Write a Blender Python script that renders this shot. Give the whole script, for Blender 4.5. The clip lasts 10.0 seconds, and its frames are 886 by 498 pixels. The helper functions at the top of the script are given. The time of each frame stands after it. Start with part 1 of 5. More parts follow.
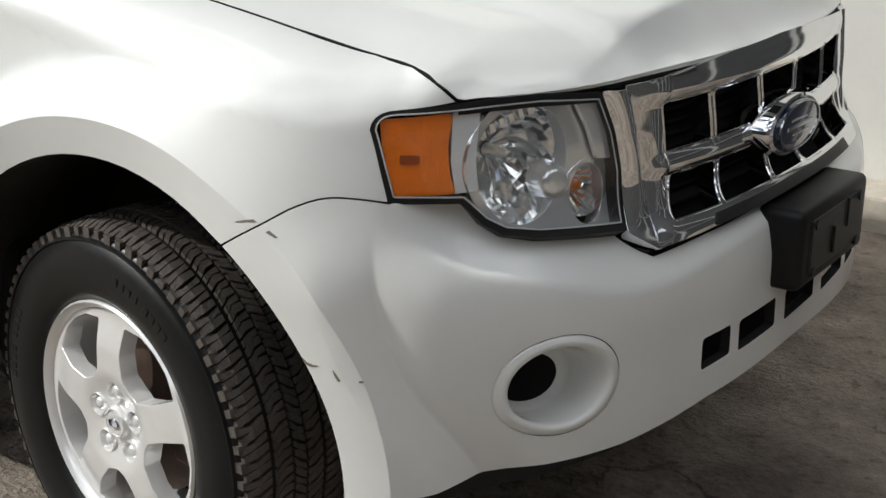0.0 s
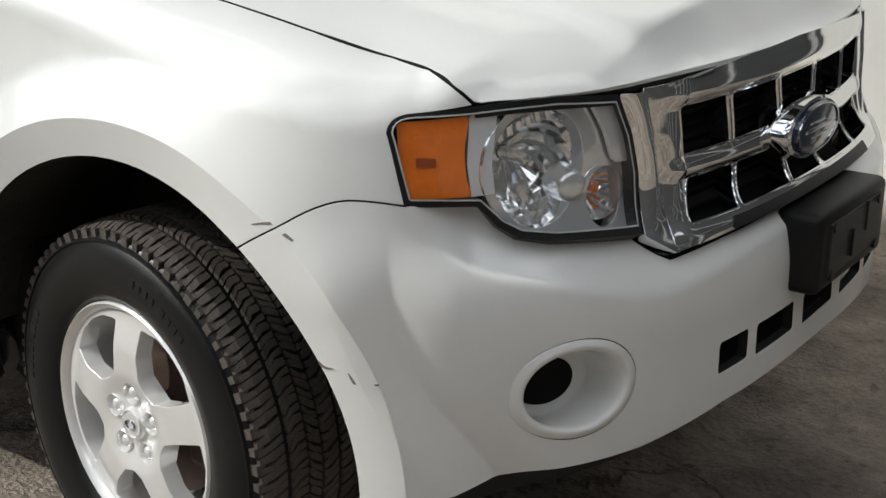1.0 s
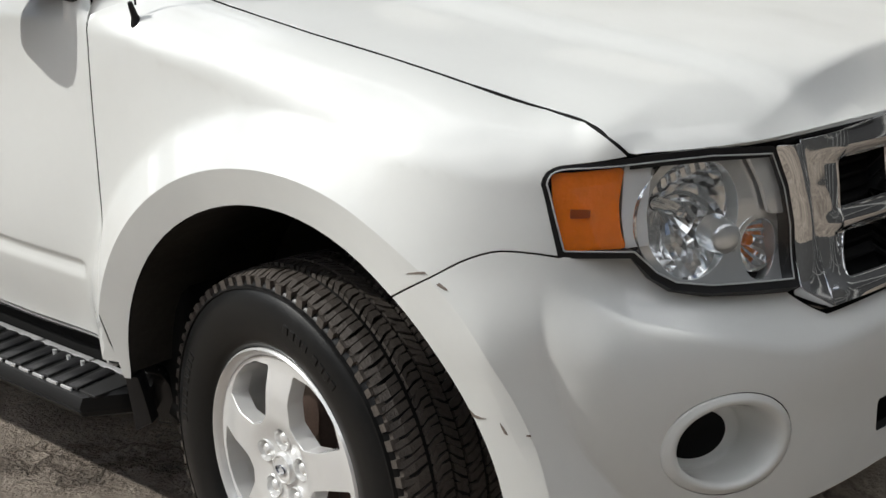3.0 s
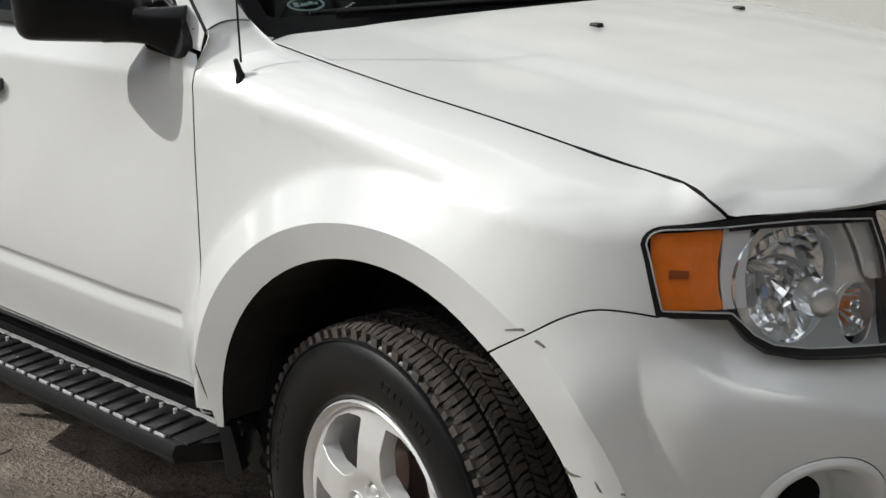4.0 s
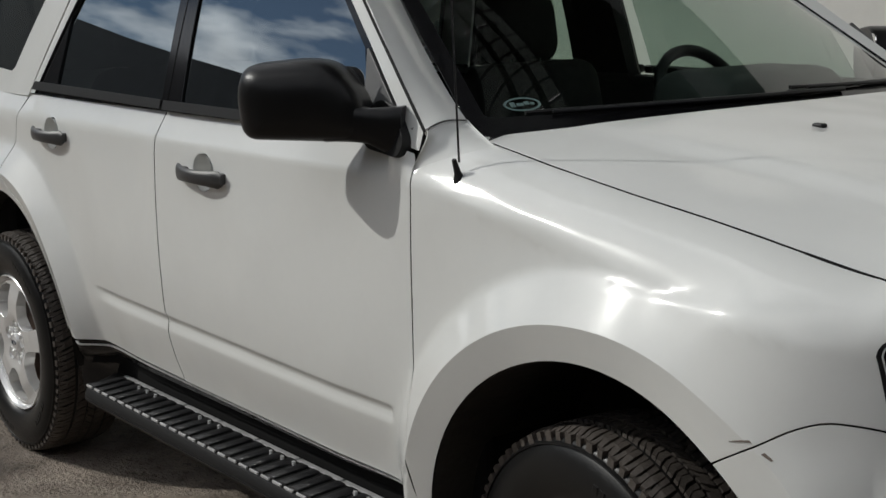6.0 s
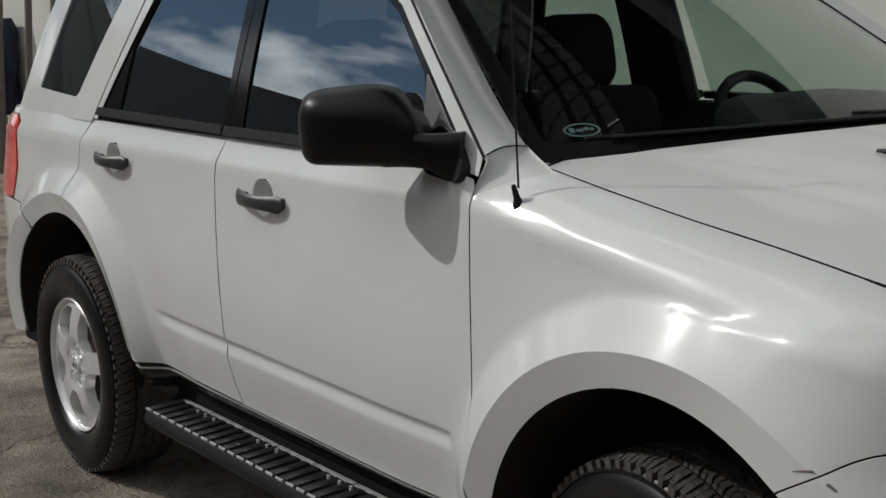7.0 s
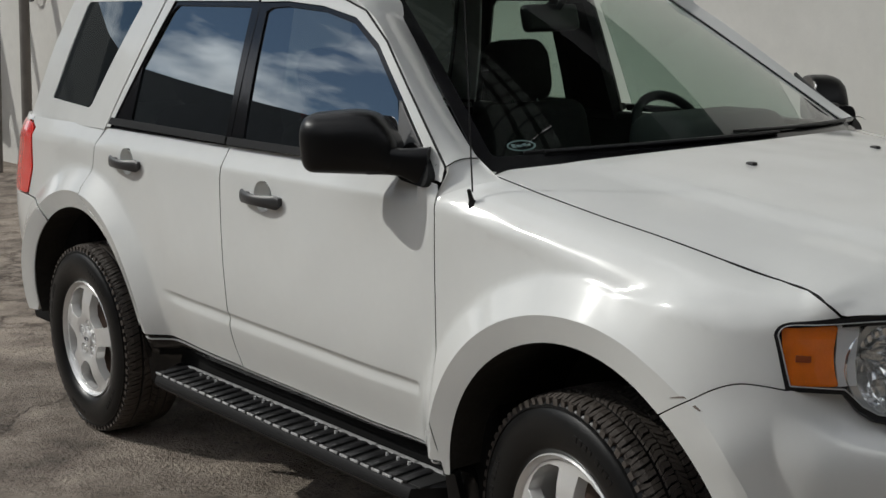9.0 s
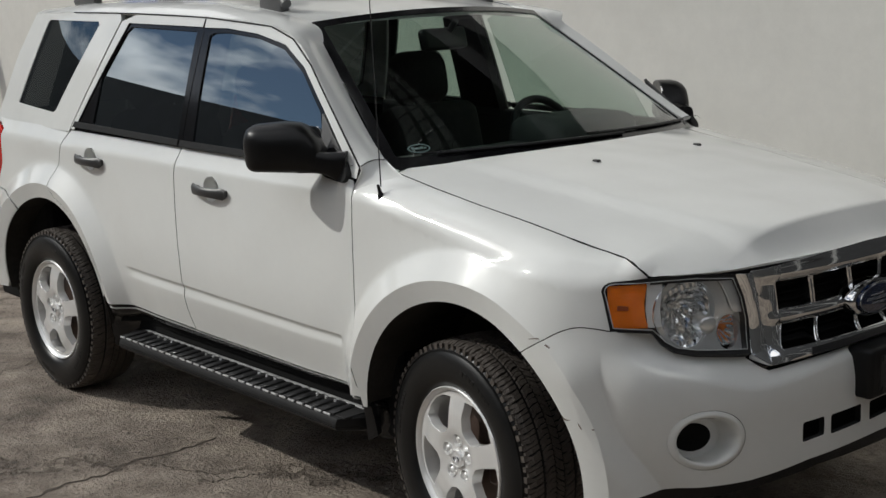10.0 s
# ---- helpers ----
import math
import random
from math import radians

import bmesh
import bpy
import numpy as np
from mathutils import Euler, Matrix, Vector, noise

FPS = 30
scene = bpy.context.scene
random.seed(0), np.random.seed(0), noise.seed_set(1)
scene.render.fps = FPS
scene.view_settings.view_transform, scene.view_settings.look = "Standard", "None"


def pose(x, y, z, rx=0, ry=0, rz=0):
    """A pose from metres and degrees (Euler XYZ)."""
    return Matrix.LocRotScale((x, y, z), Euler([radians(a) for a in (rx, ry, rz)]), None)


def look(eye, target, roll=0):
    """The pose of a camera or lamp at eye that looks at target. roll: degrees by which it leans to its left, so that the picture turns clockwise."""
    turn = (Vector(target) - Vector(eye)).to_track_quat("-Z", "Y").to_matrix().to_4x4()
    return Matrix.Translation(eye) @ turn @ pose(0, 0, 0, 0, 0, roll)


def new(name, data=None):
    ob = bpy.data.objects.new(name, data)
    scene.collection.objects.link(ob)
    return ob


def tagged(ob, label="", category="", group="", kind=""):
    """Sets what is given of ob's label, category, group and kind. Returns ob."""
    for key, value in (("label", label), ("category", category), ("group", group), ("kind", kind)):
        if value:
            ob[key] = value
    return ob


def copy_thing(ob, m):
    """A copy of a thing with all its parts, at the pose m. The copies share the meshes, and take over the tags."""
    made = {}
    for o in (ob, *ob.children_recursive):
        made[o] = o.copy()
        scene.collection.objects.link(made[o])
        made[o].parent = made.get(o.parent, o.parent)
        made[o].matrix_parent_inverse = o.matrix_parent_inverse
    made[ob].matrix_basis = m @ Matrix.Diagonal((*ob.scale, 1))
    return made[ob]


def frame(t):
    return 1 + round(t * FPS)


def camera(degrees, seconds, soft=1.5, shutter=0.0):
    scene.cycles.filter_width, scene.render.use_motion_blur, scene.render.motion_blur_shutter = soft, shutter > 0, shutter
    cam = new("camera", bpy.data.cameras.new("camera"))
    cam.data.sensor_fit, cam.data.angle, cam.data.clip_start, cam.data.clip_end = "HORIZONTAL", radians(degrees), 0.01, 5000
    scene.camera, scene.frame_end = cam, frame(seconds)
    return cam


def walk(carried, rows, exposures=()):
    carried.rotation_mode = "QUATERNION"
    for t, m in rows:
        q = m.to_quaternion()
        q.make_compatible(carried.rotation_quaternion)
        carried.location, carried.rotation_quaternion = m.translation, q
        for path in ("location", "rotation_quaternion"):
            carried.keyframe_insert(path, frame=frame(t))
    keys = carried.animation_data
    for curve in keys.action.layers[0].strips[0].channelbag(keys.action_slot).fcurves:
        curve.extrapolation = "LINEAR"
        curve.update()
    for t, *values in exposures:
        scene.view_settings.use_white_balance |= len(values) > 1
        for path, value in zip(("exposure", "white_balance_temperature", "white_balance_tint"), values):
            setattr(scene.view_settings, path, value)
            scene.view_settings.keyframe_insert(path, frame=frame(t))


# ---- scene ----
cam = camera(36.0, 10.0)
PATH = [
    (0, (1.681, -1.400, 1.420), (0.600, 0.150, 0.763), 0.45),
    (0.5, (1.680, -1.393, 1.416), (0.594, 0.153, 0.761), 0.47),
    (1, (1.680, -1.394, 1.424), (0.578, 0.140, 0.766), 0.36),
    (1.5, (1.672, -1.393, 1.423), (0.542, 0.122, 0.770), 0.32),
    (2, (1.664, -1.395, 1.430), (0.498, 0.095, 0.782), -0.26),
    (3.5, (1.645, -1.450, 1.432), (0.340, -0.038, 0.882), -0.74),
    (4.5, (1.624, -1.491, 1.444), (0.228, -0.139, 0.971), -0.33),
    (5, (1.609, -1.483, 1.446), (0.154, -0.184, 1.002), -0.63),
    (5.5, (1.601, -1.495, 1.452), (0.101, -0.241, 1.032), -0.99),
    (6, (1.585, -1.501, 1.458), (0.036, -0.294, 1.078), -1.14),
    (7.5, (1.579, -1.513, 1.460), (-0.029, -0.373, 1.121), -1.35),
    (8, (1.627, -1.536, 1.481), (0.025, -0.387, 1.142), -1.57),
    (8.6, (1.872, -1.673, 1.534), (0.262, -0.539, 1.179), -1.90),
    (9, (2.140, -1.985, 1.590), (0.588, -0.775, 1.230), -0.95),
    (9.6, (2.529, -2.254, 1.704), (1.042, -0.974, 1.316), -0.80),
    (10, (2.870, -2.550, 1.795), (1.405, -1.255, 1.390), -1.30),
]
EXPOSURES = [(0.0, 0.10), (2.0, 0.10), (3.5, 0.03), (4.5, -0.23), (5.5, -0.53), (6.0, -0.70), (7.5, -0.84), (8.5, -0.80), (9.0, -0.64), (9.5, -0.52), (10.0, -0.50)]
walk(cam, [(t, look(eye, target, roll)) for t, eye, target, roll in PATH], EXPOSURES)

# ---- world and sun ----
SUN_WAY = Vector((0.63, 0.50, -0.59)).normalized()  # the way the sunlight travels
SUN_EL = math.asin(-SUN_WAY.z)
SUN_AZ = math.atan2(-SUN_WAY.x, -SUN_WAY.y)  # clockwise from +y

world = bpy.data.worlds.new("sky")
scene.world = world
world.use_nodes = True
wn, wl = world.node_tree.nodes, world.node_tree.links
sky = wn.new("ShaderNodeTexSky")
sky.sky_type, sky.sun_disc = "NISHITA", False
sky.sun_elevation, sky.sun_rotation = SUN_EL, SUN_AZ
sky.air_density, sky.dust_density, sky.ozone_density = 1.1, 0.15, 3.0
wco = wn.new("ShaderNodeTexCoord")
wmap = wn.new("ShaderNodeMapping")
wmap.inputs["Scale"].default_value = (1.5, 1.5, 3.0)
wmap.inputs["Location"].default_value = (0.35, 0.1, 0.2)
wno = wn.new("ShaderNodeTexNoise")
wno.inputs["Scale"].default_value, wno.inputs["Detail"].default_value, wno.inputs["Roughness"].default_value = 2.5, 9, 0.54
wra = wn.new("ShaderNodeValToRGB")
wra.color_ramp.elements[0].position, wra.color_ramp.elements[1].position = 0.43, 0.535
wno2 = wn.new("ShaderNodeTexNoise")
wno2.inputs["Scale"].default_value, wno2.inputs["Detail"].default_value = 6.0, 6
wcol = wn.new("ShaderNodeMixRGB")
wcol.inputs["Color1"].default_value, wcol.inputs["Color2"].default_value = (4.5, 5.0, 6.0, 1), (52, 52, 51.5, 1)
wmix = wn.new("ShaderNodeMixRGB")
wbg = wn["Background"]
wbg.inputs["Strength"].default_value = 0.057
wl.new(wco.outputs["Generated"], wmap.inputs["Vector"])
wl.new(wmap.outputs["Vector"], wno.inputs["Vector"])
wl.new(wmap.outputs["Vector"], wno2.inputs["Vector"])
wl.new(wno.outputs["Fac"], wra.inputs["Fac"])
wl.new(wno2.outputs["Fac"], wcol.inputs["Fac"])
wl.new(wra.outputs["Color"], wmix.inputs["Fac"])
wl.new(sky.outputs["Color"], wmix.inputs["Color1"])
wl.new(wcol.outputs["Color"], wmix.inputs["Color2"])
wl.new(wmix.outputs["Color"], wbg.inputs["Color"])

sun = new("sun", bpy.data.lights.new("sun", "SUN"))
sun.data.energy, sun.data.angle, sun.data.color = 2.8, radians(0.53), (0.99, 0.98, 0.928)
sun.matrix_world = look((0, 0, 8), Vector((0, 0, 8)) + SUN_WAY)


# ---- materials ----
def mat(name, color, rough=0.5, metal=0.0, coat=0.0, spec=0.5, vary=0.0, scale=6.0, bump=0.0, bscale=60.0, stain=0.0, rvary=0.0):
    """A principled material with colour varying at two scales, optional fine relief and roughness variation."""
    m = bpy.data.materials.new(name)
    m.use_nodes = True
    n, l = m.node_tree.nodes, m.node_tree.links
    p = n["Principled BSDF"]
    p.inputs["Base Color"].default_value = (*color, 1)
    p.inputs["Roughness"].default_value, p.inputs["Metallic"].default_value = rough, metal
    p.inputs["Coat Weight"].default_value, p.inputs["Coat Roughness"].default_value = coat, 0.03
    p.inputs["Specular IOR Level"].default_value = spec
    co = n.new("ShaderNodeTexCoord")
    if vary or stain:
        a = n.new("ShaderNodeTexNoise")
        a.inputs["Scale"].default_value, a.inputs["Detail"].default_value = scale, 6
        b = n.new("ShaderNodeTexNoise")
        b.inputs["Scale"].default_value, b.inputs["Detail"].default_value, b.inputs["Roughness"].default_value = scale * 9, 8, 0.7
        l.new(co.outputs["Object"], a.inputs["Vector"])
        l.new(co.outputs["Object"], b.inputs["Vector"])
        ma = n.new("ShaderNodeMath")
        ma.operation = "ADD"
        l.new(a.outputs["Fac"], ma.inputs[0])
        l.new(b.outputs["Fac"], ma.inputs[1])
        mr = n.new("ShaderNodeMapRange")
        mr.inputs["From Min"].default_value, mr.inputs["From Max"].default_value = 0.6, 1.4
        mr.inputs["To Min"].default_value, mr.inputs["To Max"].default_value = 1 - vary, 1 + vary
        l.new(ma.outputs[0], mr.inputs["Value"])
        mx = n.new("ShaderNodeVectorMath")
        mx.operation = "SCALE"
        mx.inputs[0].default_value = color
        l.new(mr.outputs["Result"], mx.inputs["Scale"])
        l.new(mx.outputs[0], p.inputs["Base Color"])
        if rvary:
            rr = n.new("ShaderNodeMapRange")
            rr.inputs["From Min"].default_value, rr.inputs["From Max"].default_value = 0.6, 1.4
            rr.inputs["To Min"].default_value, rr.inputs["To Max"].default_value = max(rough - rvary, 0.02), rough + rvary
            l.new(ma.outputs[0], rr.inputs["Value"])
            l.new(rr.outputs["Result"], p.inputs["Roughness"])
    if bump:
        c = n.new("ShaderNodeTexNoise")
        c.inputs["Scale"].default_value, c.inputs["Detail"].default_value = bscale, 1.2 if coat else 6
        l.new(co.outputs["Object"], c.inputs["Vector"])
        bu = n.new("ShaderNodeBump")
        bu.inputs["Strength"].default_value, bu.inputs["Distance"].default_value = bump, 0.01
        l.new(c.outputs["Fac"], bu.inputs["Height"])
        l.new(bu.outputs["Normal"], p.inputs["Normal"])
        if coat:
            bu.inputs["Strength"].default_value, bu.inputs["Distance"].default_value = 1.0, bump
            l.new(bu.outputs["Normal"], p.inputs["Coat Normal"])
    return m


def glass_mat(name, tint, ior=0.08, gloss=(1, 1, 1)):
    m = bpy.data.materials.new(name)
    m.use_nodes = True
    n, l = m.node_tree.nodes, m.node_tree.links
    n.remove(n["Principled BSDF"])
    tr = n.new("ShaderNodeBsdfTransparent")
    tr.inputs["Color"].default_value = (*tint, 1)
    gl = n.new("ShaderNodeBsdfGlossy")
    gl.inputs["Roughness"].default_value = 0.0
    gl.inputs["Color"].default_value = (*gloss, 1)
    fr = n.new("ShaderNodeLayerWeight")
    fr.inputs["Blend"].default_value = 0.5
    po = n.new("ShaderNodeMath")
    po.operation, po.inputs[1].default_value = "POWER", 4.0
    l.new(fr.outputs["Facing"], po.inputs[0])
    ma = n.new("ShaderNodeMath")
    ma.operation, ma.inputs[1].default_value, ma.inputs[2].default_value = "MULTIPLY_ADD", 1 - ior, ior
    l.new(po.outputs[0], ma.inputs[0])
    mx = n.new("ShaderNodeMixShader")
    l.new(ma.outputs[0], mx.inputs["Fac"])
    l.new(tr.outputs[0], mx.inputs[1])
    l.new(gl.outputs[0], mx.inputs[2])
    l.new(mx.outputs[0], n["Material Output"].inputs["Surface"])
    return m


PAINT = mat("white_car_paint", (0.79, 0.80, 0.78), 0.28, coat=1.0, spec=0.12, vary=0.02, scale=3.0, bump=0.012, bscale=3.5)
PAINT.node_tree.nodes["Principled BSDF"].inputs["Coat Roughness"].default_value = 0.08
INNER = mat("dark_underbody", (0.008, 0.008, 0.008), 0.9, spec=0.2)
LINER = mat("dusty_wheel_liner", (0.032, 0.029, 0.026), 0.9, spec=0.2, vary=0.4, scale=9)
HANDLEM = mat("dark_handle_plastic", (0.045, 0.045, 0.046), 0.36, vary=0.15, scale=30, bump=0.1, bscale=700)
BLACKP = mat("black_grained_plastic", (0.010, 0.010, 0.011), 0.42, spec=0.4, vary=0.25, scale=20, bump=0.12, bscale=900)
MIRRORM = mat("satin_black_mirror_plastic", (0.006, 0.006, 0.0065), 0.33, spec=0.30, vary=0.15, scale=20, bump=0.06, bscale=900)
BLACKG = mat("gloss_black_trim", (0.008, 0.008, 0.009), 0.12, vary=0.1, scale=10)
# black put on panel rims for the shade inside the gaps
GAPSHADE = mat("black_gap_shade", (0.01, 0.01, 0.01), 0.9)
RUBBER = mat("tyre_rubber", (0.009, 0.009, 0.009), 0.34, spec=0.32, vary=0.3, scale=8, bump=0.04, bscale=300, rvary=0.08)
TREADM = mat("worn_tread_rubber", (0.085, 0.072, 0.062), 0.58, vary=0.45, scale=14, bump=0.3, bscale=260)
ALLOY = mat("silver_alloy", (0.88, 0.88, 0.87), 0.24, metal=0.4, coat=0.6, vary=0.03, scale=5)
CHROME = mat("chrome", (0.82, 0.83, 0.84), 0.06, metal=1.0)
SATIN = mat("satin_grey_plastic", (0.10, 0.10, 0.10), 0.38, vary=0.12, scale=30, bump=0.1, bscale=700)
AMBERM = mat("amber_reflector", (1.0, 0.225, 0.006), 0.22, coat=0.4, vary=0.18, scale=30, bump=0.0012, bscale=150)
REDM = mat("red_lamp_lens", (1.0, 0.018, 0.008), 0.12, coat=1.0)
STEEL = mat("rusty_brake_steel", (0.10, 0.065, 0.05), 0.6, metal=0.6, vary=0.4, scale=25)
CLOTH = mat("dark_seat_cloth", (0.030, 0.030, 0.032), 0.9, vary=0.25, scale=40, bump=0.2, bscale=500)
DASH = mat("grey_dashboard", (0.060, 0.061, 0.060), 0.7, vary=0.15, scale=20, bump=0.1, bscale=500)
WSGLASS = glass_mat("windshield_glass", (0.68, 0.79, 0.73), 0.055)
SIDEGLASS = glass_mat("tinted_side_glass", (0.07, 0.085, 0.08), 0.36, (0.86, 0.95, 1.0))
CLEARGLASS = glass_mat("green_side_glass", (0.52, 0.62, 0.56), 0.10)
DARKGLASS = glass_mat("dark_privacy_glass", (0.05, 0.055, 0.055), 0.16, (0.86, 0.95, 1.0))
LENS = glass_mat("clear_lamp_lens", (0.96, 0.97, 0.97), 0.05)
SILLM = mat("gloss_black_sill", (0.010, 0.010, 0.011), 0.24, spec=0.5, vary=0.2, scale=14, rvary=0.06)
PLATEM = mat("dark_groove_plastic", (0.010, 0.010, 0.010), 0.7, vary=0.3, scale=30)
PADM = mat("dark_grey_tread_pad", (0.026, 0.026, 0.027), 0.40, vary=0.25, scale=30, bump=0.1, bscale=500)
STUDM = mat("bright_steel_stud", (0.85, 0.85, 0.84), 0.25, metal=0.3, coat=0.5)
# worn board edges, and the highlight painted along the sill
ALLOYGLINT = mat("worn_grey_edge_and_glint", (0.62, 0.62, 0.62), 0.28, metal=0.3, vary=0.35, scale=40)
TRIMB = mat("satin_black_trim", (0.006, 0.006, 0.0065), 0.45, spec=0.3, vary=0.2, scale=20)


# ---- mesh helpers ----
import itertools
from mathutils.geometry import delaunay_2d_cdt


def mesh(name, verts, faces, material, parent=None, label="", smooth=True, normals=None):
    me = bpy.data.meshes.new(name)
    me.from_pydata([tuple(map(float, v)) for v in verts], [], [tuple(f) for f in faces])
    me.materials.append(material)
    me.polygons.foreach_set("use_smooth", [smooth] * len(me.polygons))
    if normals is not None:
        me.normals_split_custom_set_from_vertices([tuple(map(float, v)) for v in normals])
    me.update()
    ob = new(name, me)
    ob.parent = parent
    if label:
        tagged(ob, label)
    return ob


def part(name, bm, material, parent, label="", smooth=False):
    bmesh.ops.recalc_face_normals(bm, faces=bm.faces)
    me = bpy.data.meshes.new(name)
    bm.to_mesh(me)
    bm.free()
    me.materials.append(material)
    if smooth:
        me.polygons.foreach_set("use_smooth", [True] * len(me.polygons))
        me.set_sharp_from_angle(angle=radians(38))
    ob = new(name, me)
    ob.parent = parent
    if label:
        tagged(ob, label)
    return ob


def box(bm, x0, x1, y0, y1, z0, z1, bevel=0.0, m=None, seg=2):
    """Adds a box, with rounded edges, to bm."""
    b = bmesh.new()
    bmesh.ops.create_cube(b, size=1, matrix=Matrix.LocRotScale(((x0 + x1) / 2, (y0 + y1) / 2, (z0 + z1) / 2), None, (abs(x1 - x0), abs(y1 - y0), abs(z1 - z0))))
    if bevel:
        bmesh.ops.bevel(b, geom=b.edges[:], offset=bevel, segments=seg, profile=0.5, affect="EDGES")
    if m is not None:
        bmesh.ops.transform(b, matrix=m, verts=b.verts)
    me = bpy.data.meshes.new("t")
    b.to_mesh(me)
    b.free()
    bm.from_mesh(me)
    bpy.data.meshes.remove(me)
    return bm


def tube(path, radius, sides=8, bm=None):
    """Adds a round bar along a polyline; radius may be a list."""
    bm = bm or bmesh.new()
    pts = [Vector(p) for p in path]
    rad = radius if isinstance(radius, (list, tuple)) else [radius] * len(pts)
    rings = []
    for i, p in enumerate(pts):
        d = (pts[min(i + 1, len(pts) - 1)] - pts[max(i - 1, 0)]).normalized()
        a = d.cross(Vector((0, 0, 1)) if abs(d.z) < 0.9 else Vector((1, 0, 0))).normalized()
        b = d.cross(a)
        rings.append([bm.verts.new(p + rad[i] * (math.cos(k * 2 * math.pi / sides) * a + math.sin(k * 2 * math.pi / sides) * b)) for k in range(sides)])
    for r, s in zip(rings, rings[1:]):
        for k in range(sides):
            bm.faces.new((r[k], r[(k + 1) % sides], s[(k + 1) % sides], s[k]))
    bm.faces.new(rings[0][::-1])
    bm.faces.new(rings[-1])
    return bm


def lathe(profile, steps=64, axis="y", bm=None, m=None):
    """Turns a list of (radius, height) about an axis through the origin; closed in itself if it ends where it begins."""
    bm = bm or bmesh.new()
    rings = []
    for k in range(steps):
        a = 2 * math.pi * k / steps
        ring = []
        for r, h in profile:
            v = Vector((r * math.cos(a), h, r * math.sin(a))) if axis == "y" else (Vector((h, r * math.cos(a), r * math.sin(a))) if axis == "x" else Vector((r * math.cos(a), r * math.sin(a), h)))
            ring.append(bm.verts.new(m @ v if m is not None else v))
        rings.append(ring)
    for k in range(steps):
        r, s = rings[k], rings[(k + 1) % steps]
        for i in range(len(profile) - 1):
            bm.faces.new((r[i], r[i + 1], s[i + 1], s[i]))
    return bm


def resample(poly, step):
    out = []
    for a, b in zip(poly, poly[1:] + poly[:1]):
        a, b = np.array(a, float), np.array(b, float)
        n = max(1, int(math.ceil(np.linalg.norm(b - a) / step)))
        out += [a + (b - a) * k / n for k in range(n)]
    return np.array(out)


def inset(poly, d):
    """The polygon drawn in by d (out: minus)."""
    p = np.array(poly, float)
    area = 0.5 * np.sum(p[:, 0] * np.roll(p[:, 1], -1) - np.roll(p[:, 0], -1) * p[:, 1])
    e1, e2 = p - np.roll(p, 1, 0), np.roll(p, -1, 0) - p
    n1 = np.stack([-e1[:, 1], e1[:, 0]], 1) / (np.linalg.norm(e1, axis=1, keepdims=True) + 1e-12)
    n2 = np.stack([-e2[:, 1], e2[:, 0]], 1) / (np.linalg.norm(e2, axis=1, keepdims=True) + 1e-12)
    n = n1 + n2
    n = n / np.maximum((n * n).sum(1, keepdims=True) / 2, 0.35)
    return [tuple(v) for v in p + n * d * (1 if area > 0 else -1)]


def within(pts, rings):
    ok = np.zeros(len(pts), bool)
    x, y = pts[:, 0], pts[:, 1]
    for r in rings:
        for (x0, y0), (x1, y1) in zip(r, np.roll(r, -1, 0)):
            if y0 != y1:
                ok ^= ((y0 > y) != (y1 > y)) & (x < (x1 - x0) * (y - y0) / (y1 - y0) + x0)
    return ok


def rounded(poly, r, n=4):
    """The polygon with its corners rounded off at about r."""
    out = []
    for i, p in enumerate(poly):
        p, a, b = (np.array(q, float) for q in (p, poly[i - 1], poly[(i + 1) % len(poly)]))
        da, db = np.linalg.norm(a - p), np.linalg.norm(b - p)
        pa, pb = p + (a - p) * min(r / da, 0.45), p + (b - p) * min(r / db, 0.45)
        for k in range(n + 1):
            t = k / n
            out.append(tuple((1 - t) ** 2 * pa + 2 * t * (1 - t) * p + t * t * pb))
    return out


